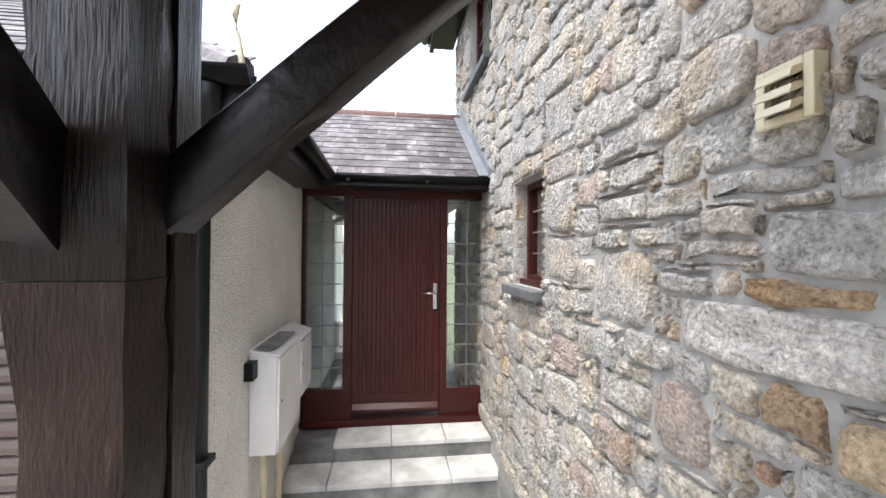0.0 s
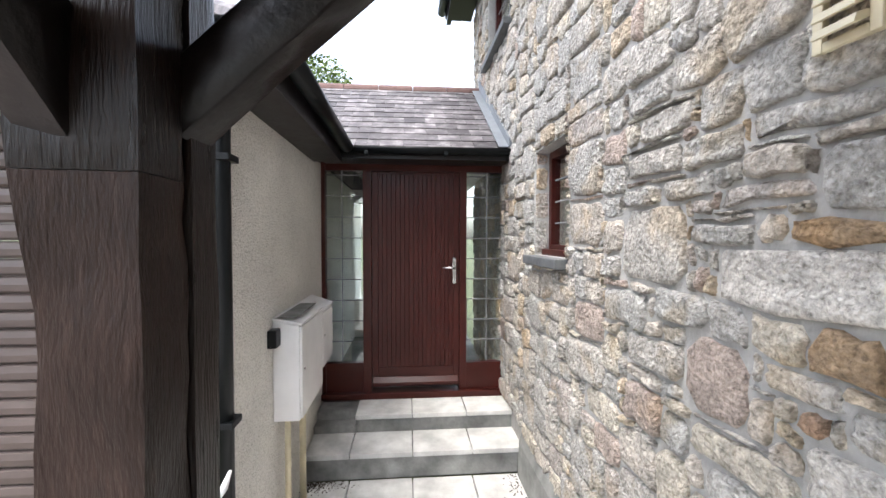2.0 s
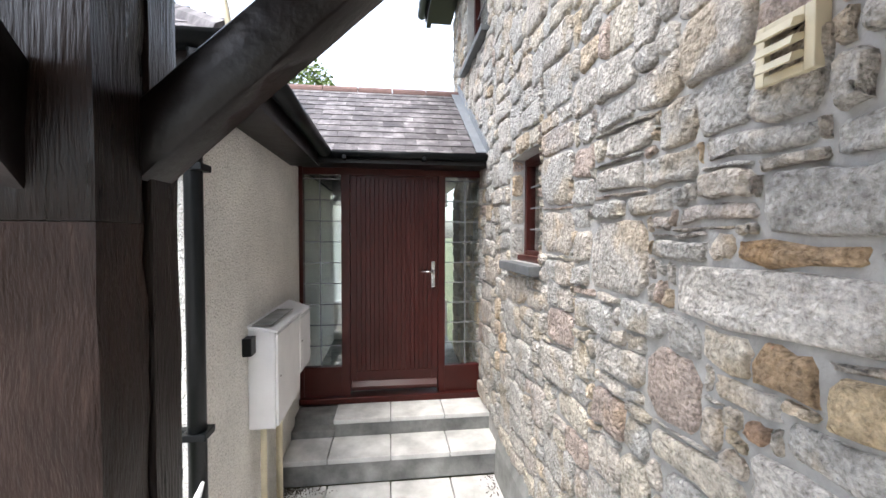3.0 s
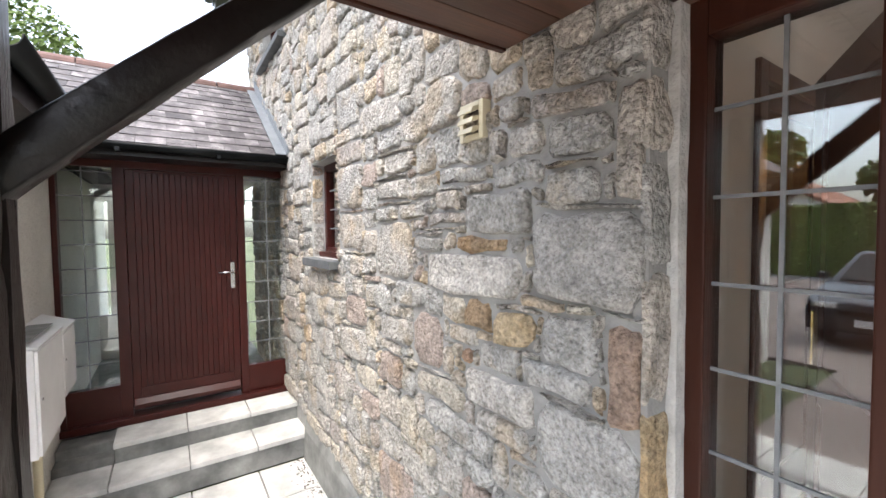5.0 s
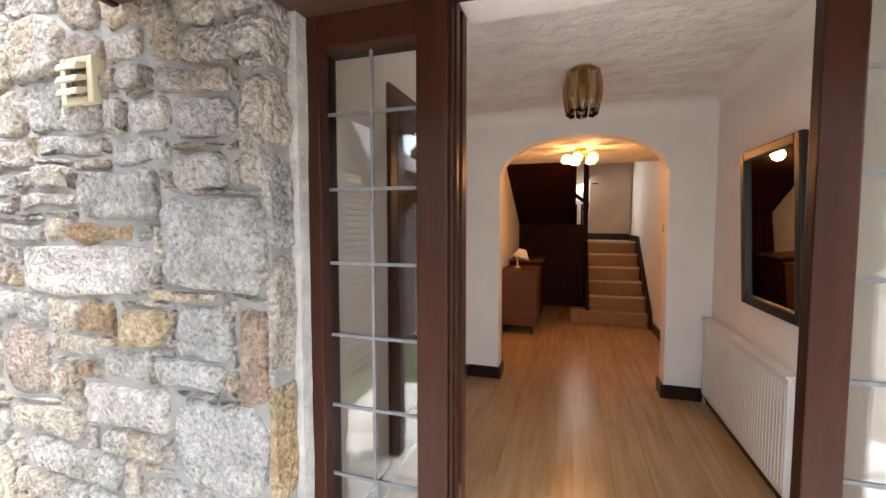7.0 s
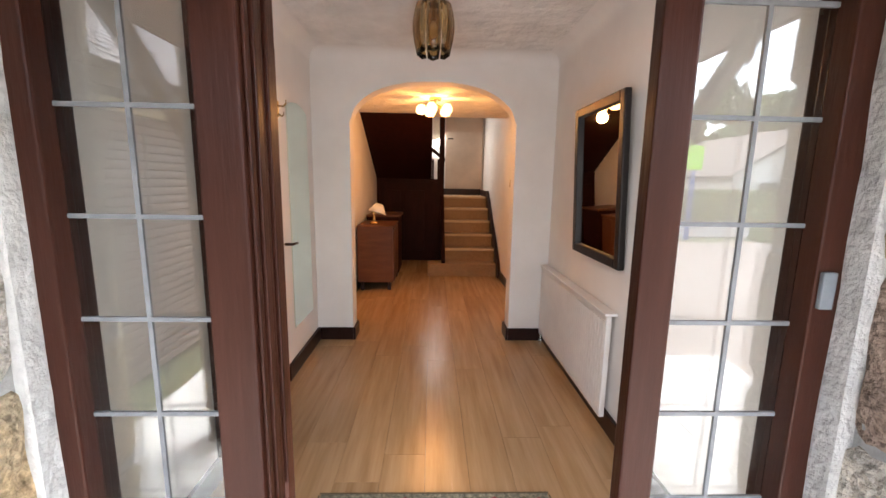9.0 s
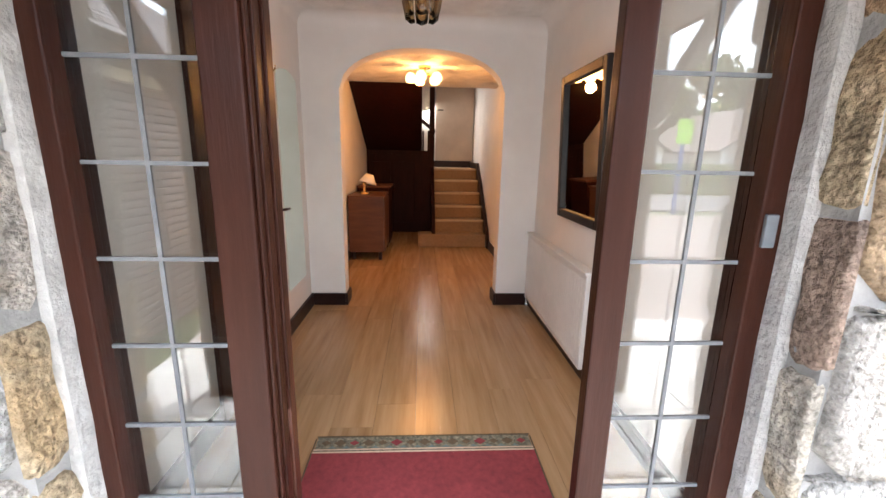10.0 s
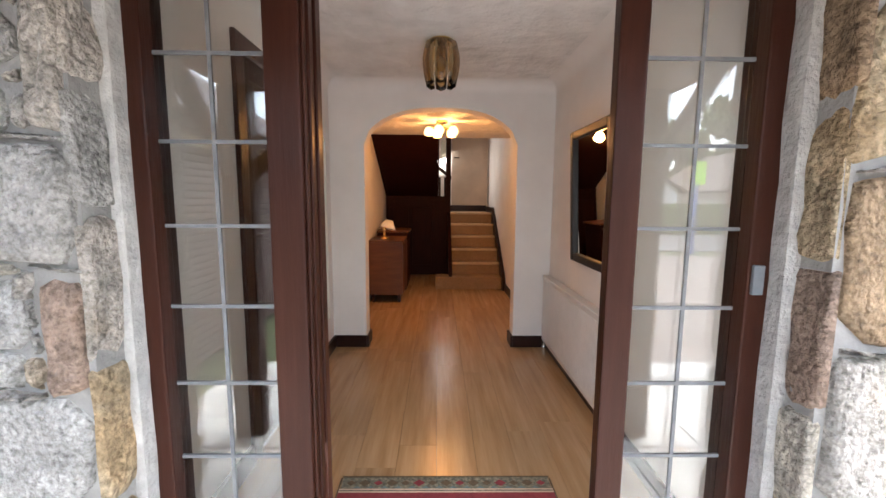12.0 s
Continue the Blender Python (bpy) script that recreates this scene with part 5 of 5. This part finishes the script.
def far_house(x, y, w, d, h, ridge, tiles=M_TILE_FAR, label="pale rendered bungalow with a grey gabled roof across the road"):
    ob = holder("neighbour_house", label, "house", "houses across the road", (x, y, -0.06))
    part("wall", prism([(-w / 2, 0), (w / 2, 0), (w / 2, h), (0, h + ridge), (-w / 2, h)], "x", -d / 2, d / 2), M_PLASTER, ob)
    for s in (-1, 1):
        part("roof", prism([(0, h + ridge + 0.02), (s * (w / 2 + 0.4), h - 0.35), (s * (w / 2 + 0.4), h - 0.2), (0, h + ridge + 0.2)], "x", -d / 2 - 0.3, d / 2 + 0.3), tiles, ob)
    for k in (-1, 1):
        wnd = part("window", box((d / 2 - 0.05, k * w * 0.25 - 0.7, 1.0), (d / 2 + 0.03, k * w * 0.25 + 0.7, 2.2), 0.02), M_RADIATOR, ob)
        part("pane", box((d / 2 + 0.031, k * w * 0.25 - 0.62, 1.08), (d / 2 + 0.04, k * w * 0.25 + 0.62, 2.12)), M_PLASTIC, wnd)
    return ob


far_house(-27, -22, 9, 10, 2.7, 2.6)
far_house(-28, -10, 9, 10, 2.7, 2.4)
far_house(-30, 12, 11, 9, 3.0, 3.2, M_CLAY_TILE, "pale rendered house with a terracotta roof behind a hedge")
M_SIGN = material("fluorescent_sign_face", [(0.3, (0.35, 0.72, 0.04)), (0.7, (0.42, 0.8, 0.06))], rough=0.5, bump=0)
M_SIGNPOST = material("blue_sign_post", [(0.3, (0.03, 0.10, 0.35)), (0.7, (0.05, 0.14, 0.42))], rough=0.5, bump=0)
sign = holder("street_sign", "fluorescent green board on a blue post beside the road", "sign", at=(-11.8, -8.6, -0.06))
part("board", box((-0.03, -0.27, 2.42), (0.0, 0.27, 3.22), 0.01), M_SIGN, sign)
part("post", box((-0.09, -0.08, 0), (-0.03, 0.08, 2.7), 0.01), M_SIGNPOST, sign)


def parked_car():
    """A hatchback with its nose towards the house; x runs from its tail to its nose."""
    ob = holder("parked_car", "dark blue hatchback car parked on the brick driveway", "car", at=(-8.3, 1.95, -0.012))
    body = prism([(-2.0, 0.28), (2.02, 0.26), (2.08, 0.5), (1.98, 0.74), (1.05, 0.96), (-1.95, 0.98), (-2.06, 0.7)], "y", -0.86, 0.86)
    bmesh.ops.bevel(body, geom=list(body.edges), offset=0.06, segments=3, affect="EDGES", profile=0.6)
    part("body", body, M_CAR, ob, "", True)
    cabin = bmesh.new()
    low = [cabin.verts.new(v) for v in ((-1.9, -0.8, 0.95), (1.1, -0.8, 0.94), (1.1, 0.8, 0.94), (-1.9, 0.8, 0.95))]
    high = [cabin.verts.new(v) for v in ((-1.55, -0.58, 1.44), (0.2, -0.58, 1.46), (0.2, 0.58, 1.46), (-1.55, 0.58, 1.44))]
    cabin.faces.new(low[::-1])
    cabin.faces.new(high)
    for k in range(4):
        cabin.faces.new((low[k], low[(k + 1) % 4], high[(k + 1) % 4], high[k]))
    bmesh.ops.bevel(cabin, geom=list(cabin.edges), offset=0.05, segments=2, affect="EDGES", profile=0.6)
    part("cabin", cabin, M_CAR, ob, "", True)
    glassy = bmesh.new()
    glassy.faces.new([glassy.verts.new(v) for v in ((1.035, -0.66, 1.0), (1.035, 0.66, 1.0), (0.31, 0.52, 1.42), (0.31, -0.52, 1.42))])
    pane = part("windscreen", glassy, M_PLASTIC, ob, "dark windscreen")
    pane.modifiers.new("thick", "SOLIDIFY").thickness = 0.012
    for side in (-1, 1):
        glassy = bmesh.new()
        glassy.faces.new([glassy.verts.new((x, side * y, z)) for x, y, z in ((-1.6, 0.775, 1.02), (0.85, 0.775, 1.02), (0.15, 0.615, 1.40), (-1.4, 0.615, 1.39))])
        part("side_window", glassy, M_PLASTIC, ob).modifiers.new("thick", "SOLIDIFY").thickness = 0.012
        part("headlight", box((1.86, side * 0.62 - 0.16, 0.60), (2.03, side * 0.62 + 0.16, 0.72), 0.03), M_CHROME, ob, "clear headlight")
        part("wing_mirror", box((0.72, side * 0.93 - 0.09, 0.98), (0.84, side * 0.93 + 0.09, 1.10), 0.03), M_CAR, ob)
        for x in (-1.3, 1.28):
            tyre = part("tyre", tube([(x, side * 0.66, 0.31), (x, side * 0.87, 0.31)], 0.31, 24), M_TYRE, ob, "", False)
            part("rim", tube([(x, side * 0.86, 0.31), (x, side * 0.885, 0.31)], 0.2, 18), M_CHROME, tyre, "grey alloy rim")
    part("number_plate", box((2.06, -0.26, 0.38), (2.085, 0.26, 0.49), 0.004), M_WHITE_BOX, ob, "white number plate")
    part("grille", box((2.02, -0.45, 0.52), (2.06, 0.45, 0.62), 0.01), M_PLASTIC, ob, "black grille")


parked_car()


# ---- grit and leaf litter on the path ----
rng = random.Random(5)
verts, faces = [], []
for k in range(420):
    if k % 3:
        x, y = -0.53 + abs(rng.gauss(0, 0.13)), 4.02 - abs(rng.gauss(0, 0.07))
    else:
        x, y = 1.06 - abs(rng.gauss(0, 0.06)), rng.uniform(3.3, 4.01)
    s, a = rng.uniform(0.002, 0.009), rng.uniform(0, 6.28)
    i = len(verts)
    verts += [(x + s * math.cos(a), y + s * math.sin(a), 0.004), (x + s * math.cos(a + 2.2), y + s * math.sin(a + 2.2), 0.004), (x + s * math.cos(a + 4), y + s * math.sin(a + 4), 0.004), (x, y, 0.006 + s * 0.8)]
    faces += [(i, i + 1, i + 3), (i + 1, i + 2, i + 3), (i + 2, i, i + 3)]
data = bpy.data.meshes.new("litter")
data.from_pydata(verts, [], faces)
data.materials.append(M_BARK)
tagged(new("litter", data), "dark grit and leaf litter in the corners of the path", "litter", kind="stuff")

# ---- hall floor planks ----
floor = tagged(new("floor"), "glossy oak laminate hall floor", "floor", kind="structure")
for row in range(10):
    y0 = -0.62 + 0.192 * row
    x = 1.42 - random.uniform(0, 0.9)
    while x < 8.0:
        a, b = max(x, 1.425), min(x + 1.28, 7.0)
        if b - a > 0.05:
            ob = part("plank", box((a + 0.0006, y0 + 0.0006, FZ - 0.012), (b - 0.0006, y0 + 0.1914, FZ), 0.0008), M_FLOOR, floor)
        x += 1.28


# ---- rubble stones of the house wall ----
CELL = 0.02
rng = random.Random(11)
# the stones that stand out, as y, z, width, height: beside the doorway, then above and below them, then towards the window
QUOINS = [(1.1, 1.68, 0.36, 0.26), (1.1, 1.96, 0.08, 0.28), (1.1, 1.38, 0.1, 0.28), (1.1, 1.12, 0.34, 0.26), (1.22, 1.48, 0.2, 0.16), (1.5, 1.64, 0.56, 0.16), (1.46, 1.86, 0.32, 0.16), (1.4, 2.1, 0.16, 0.1), (1.18, 2.08, 0.22, 0.12), (1.4, 2.02, 0.24, 0.08), (1.22, 1.96, 0.18, 0.1), (1.78, 1.9, 0.28, 0.06), (1.58, 1.8, 0.28, 0.06), (1.44, 1.5, 0.2, 0.12)]
MIDDLE = [(1.64, 1.54, 0.16, 0.1), (1.74, 1.4, 0.08, 0.06), (1.52, 1.4, 0.2, 0.1), (1.24, 1.4, 0.26, 0.08), (1.44, 1.26, 0.36, 0.14), (1.46, 1.16, 0.28, 0.1), (1.48, 2.22, 0.12, 0.08), (1.2, 2.2, 0.26, 0.08), (1.66, 2.06, 0.3, 0.06), (1.72, 1.46, 0.2, 0.08), (1.1, 2.28, 0.28, 0.1), (1.8, 1.16, 0.36, 0.12), (1.74, 1.04, 0.36, 0.12)]
TOWARDS_WINDOW = [(2.28, 2.28, 0.26, 0.12), (1.98, 2.12, 0.18, 0.16), (1.82, 2.12, 0.16, 0.16), (2.18, 2.16, 0.28, 0.1), (2.22, 2.04, 0.32, 0.1), (1.98, 2.02, 0.24, 0.1), (1.8, 1.96, 0.18, 0.08), (1.94, 1.8, 0.24, 0.06), (2.2, 1.64, 0.38, 0.3), (2.4, 1.46, 0.32, 0.14), (2.1, 1.52, 0.26, 0.12), (2.2, 1.34, 0.32, 0.12), (1.96, 1.3, 0.24, 0.22), (2.3, 1.1, 0.24, 0.18), (2.58, 0.98, 0.34, 0.14), (2.74, 1.12, 0.4, 0.2), (2.78, 2.02, 0.36, 0.26), (2.76, 1.78, 0.38, 0.22), (2.74, 1.5, 0.18, 0.12), (2.1, 1.64, 0.06, 0.1), (2.08, 1.88, 0.1, 0.06), (2.56, 2, 0.2, 0.12), (2.32, 1.94, 0.24, 0.08), (2.74, 1.34, 0.32, 0.16)]
KEY = QUOINS + MIDDLE + TOWARDS_WINDOW
PALE = {0, 3, 4, 5, 6, 7, 8, 9, 17, 18, 36, 44}
RUSTY = {2, 12, 13, 14, 15, 30, 38, 41, 45}


def blocked(y, z):
    if DOOR_Y0 < y < DOOR_Y1 and z < DOOR_TOP + 0.05:
        return True
    if WIN[0] < y < WIN[1] and WIN[2] - 0.06 < z < WIN[3]:
        return True
    if UPWIN[0] < y < UPWIN[1] and UPWIN[2] - 0.06 < z < UPWIN[3]:
        return True
    return y > 2.1 and y < 4.05 and z < 0.3 or y > 4.0 and y < 4.75 and z < 0.36


def lay(ya, yb, za, zb, keys):
    """Fills a stretch of wall with stones on a fine grid; gives (y0, z0, y1, z1) rectangles."""
    ny, nz = int((yb - ya) / CELL), int((zb - za) / CELL)
    used = np.zeros((ny, nz), bool)
    for i in range(ny):
        for j in range(nz):
            used[i, j] = blocked(ya + (i + 0.5) * CELL, za + (j + 0.5) * CELL)
    out = []

    def take(i, j, w, h):
        used[i:i + w, j:j + h] = True
        out.append((ya + i * CELL, za + j * CELL, ya + (i + w) * CELL, za + (j + h) * CELL))
    for y, z, w, h in keys:
        i, j, w, h = round((y - ya) / CELL), round((z - za) / CELL), round(w / CELL), round(h / CELL)
        if not used[i:i + w, j:j + h].any():
            take(i, j, w, h)
    for j in range(nz):
        i = 0
        while i < ny:
            if used[i, j]:
                i += 1
                continue
            h = rng.choice((4, 5, 6, 7, 7, 8, 9, 10, 12))
            w = min(int(h * rng.uniform(1.0, 2.6)), 19)
            free = 0
            while free < w and i + free < ny and not used[i + free, j]:
                free += 1
            rest = 0
            while rest < 40 and i + rest < ny and not used[i + rest, j]:
                rest += 1
            w = free if rest - free >= 4 else min(rest, w + 4)
            if w > 24:
                w = w // 2
            h = min(h, max(3, w * 2), nz - j)
            up = 1
            while up < h and not used[i:i + w, j + up].any():
                up += 1
            take(i, j, w, up)
            i += w
    return out


def bent(y, z):
    """The rubble's courses wander: neighbours shift together, so that the joints stay even."""
    dy = 0.020 * noise.noise((y * 4.2, z * 4.2, 1.3)) + 0.014 * noise.noise((y * 11, z * 11, 5.1))
    dz = 0.024 * noise.noise((y * 3.4, z * 3.4, 9.7)) + 0.016 * noise.noise((y * 10, z * 10, 2.2))
    return y + dy, z + dz


def stone_mesh(y0, z0, y1, z1, seed, depth, fixed):
    """A rough-hewn stone with uneven corners, its back at x = 0, facing -x, round the middle of its place."""
    r = random.Random(seed)
    w, h = y1 - y0, z1 - z0
    gap = r.uniform(0.004, 0.010)
    cut = min(w, h) * 0.5
    corner = [cut * r.uniform(0.08, 0.5) for _ in range(4)]
    a0, b0, a1, b1 = y0 + gap, z0 + gap, y1 - gap, z1 - gap
    pts = []
    nodes = [((a0 + corner[0], b0), (a1 - corner[1], b0)), ((a1, b0 + corner[1]), (a1, b1 - corner[2])), ((a1 - corner[2], b1), (a0 + corner[3], b1)), ((a0, b1 - corner[3]), (a0, b0 + corner[0]))]
    for (pa, pb), (qa, qb) in nodes:
        for f in (0.0, 0.33, 0.67, 1.0):
            u, v = pa + (qa - pa) * f, pb + (qb - pb) * f
            pts.append((u + r.uniform(-0.006, 0.005), v + r.uniform(-0.006, 0.005)))
    pts = [p if fixed else bent(*p) for p in pts]
    cy, cz = sum(p[0] for p in pts) / len(pts), sum(p[1] for p in pts) / len(pts)
    n = len(pts)
    verts, faces = [], []
    tilt_y, tilt_z = r.uniform(-0.03, 0.03), r.uniform(-0.04, 0.04)
    inset = min(0.012 / max(min(w, h), 0.05), 0.2)
    for scale, out in ((1.0, -0.012), (1.0 - inset * 0.3, depth * 0.5), (1.0 - inset * 1.3, depth * 0.92), (0.72, depth), (0.38, depth)):
        for u, v in pts:
            a, b = (u - cy) * scale, (v - cz) * scale
            wob = 0.0 if out < 0 else (0.011 * noise.noise(((a + cy) * 17, (b + cz) * 17, seed)) + 0.007 * noise.noise(((a + cy) * 45, (b + cz) * 45, seed))) * (0.6 if scale > 0.9 else 1.0)
            verts.append((-(out + wob + (a * tilt_y + b * tilt_z if out > 0 else 0)), a, b))
    for ring in range(4):
        for k in range(n):
            p, q = ring * n + k, ring * n + (k + 1) % n
            faces.append((p, p + n, q + n, q))
    c = len(verts)
    verts.append((-depth - 0.008 * r.uniform(-1, 1), 0, 0))
    for k in range(n):
        faces.append((4 * n + k, c, 4 * n + (k + 1) % n))
    return verts, faces, cy, cz


laid = lay(DOOR_Y1 + 0.004, WALL_END, 0.0, 4.7, KEY)
rusty = {laid[k] for k in RUSTY if k < len(laid)}
pale = {laid[k] for k in PALE if k < len(laid)}
first = len(laid)
laid += lay(-3.9, DOOR_Y0 - 0.004, 0.0, 2.44, [(-0.87, 1.9, 0.34, 0.34), (-0.81, 1.5, 0.28, 0.38), (-0.85, 1.1, 0.32, 0.38), (-0.9, 0.66, 0.36, 0.42), (-0.8, 2.26, 0.26, 0.16), (-1.2, 1.3, 0.34, 0.3), (-1.2, 1.62, 0.3, 0.24), (-1.24, 0.9, 0.32, 0.36)]) + lay(DOOR_Y0, DOOR_Y1, DOOR_TOP + 0.06, 4.7, [])
rusty |= {laid[first], laid[first + 1], laid[first + 5]}
laid.sort(key=lambda q: (max(0, (q[0] + q[2]) / 2 - 1.6) + max(0, -0.5 - (q[0] + q[2]) / 2) * 1.6) + 0.8 * max(0, abs((q[1] + q[3]) / 2 - 1.6) - 0.9))


def stone_object(verts, faces, mat):
    data = bpy.data.meshes.new("stone")
    data.from_pydata(verts, [], faces)
    data.materials.append(mat)
    data.polygons.foreach_set("use_smooth", [True] * len(faces))
    ob = new("stone", data)
    ob.parent = wall_stone
    return ob


far_v, far_f = [], []
for i, q in enumerate(laid):
    verts, faces, cy, cz = stone_mesh(*q, i * 1.37 + 3, random.uniform(0.012, 0.032), False)
    if i < 270:
        stone_object(verts, faces, M_STONE_RUST if q in rusty else M_STONE_PALE if q in pale else M_STONE).location = (X0, cy, cz)
    else:
        base = len(far_v)
        far_v += [(v[0] + X0, v[1] + cy, v[2] + cz) for v in verts]
        far_f += [tuple(base + k for k in f) for f in faces]
# the returns of the doorway are faced with the same stone
for side, yy, turn in ((1, DOOR_Y1, 90), (-1, DOOR_Y0, -90)):
    z = 0.57
    while z < 2.36:
        h = min(random.uniform(0.14, 0.36), 2.42 - z)
        verts, faces, cy, cz = stone_mesh(0.0, z, 0.112, z + h, z * 7 + side, 0.008, True)
        ob = stone_object(verts, faces, M_STONE_RUST if (0.9 < z + h / 2 < 1.28 if side > 0 else 1.5 < z + h / 2 < 2.3) else M_STONE)
        ob.matrix_world = Matrix.Translation((1.098 + 0.056, yy, cz)) @ pose(0, 0, 0, 0, 0, turn)
        z += h
# the far reveal of the small window
z = WIN[2]
while z < WIN[3] - 0.05:
    h = min(random.uniform(0.16, 0.26), WIN[3] - z)
    verts, faces, cy, cz = stone_mesh(0.0, z, 0.098, z + h, z * 5 + 2, 0.006, True)
    ob = stone_object(verts, faces, M_STONE)
    ob.matrix_world = Matrix.Translation((1.158, WIN[1], cz)) @ pose(0, 0, 0, 0, 0, 90)
    z += h
data = bpy.data.meshes.new("stones_beyond")
data.from_pydata(far_v, [], far_f)
data.materials.append(M_STONE_FAR)
data.polygons.foreach_set("use_smooth", [True] * len(far_f))
ob = new("stones_beyond", data)
ob.parent = wall_stone
tagged(ob, "rubble granite stones farther along the wall", kind="stuff")
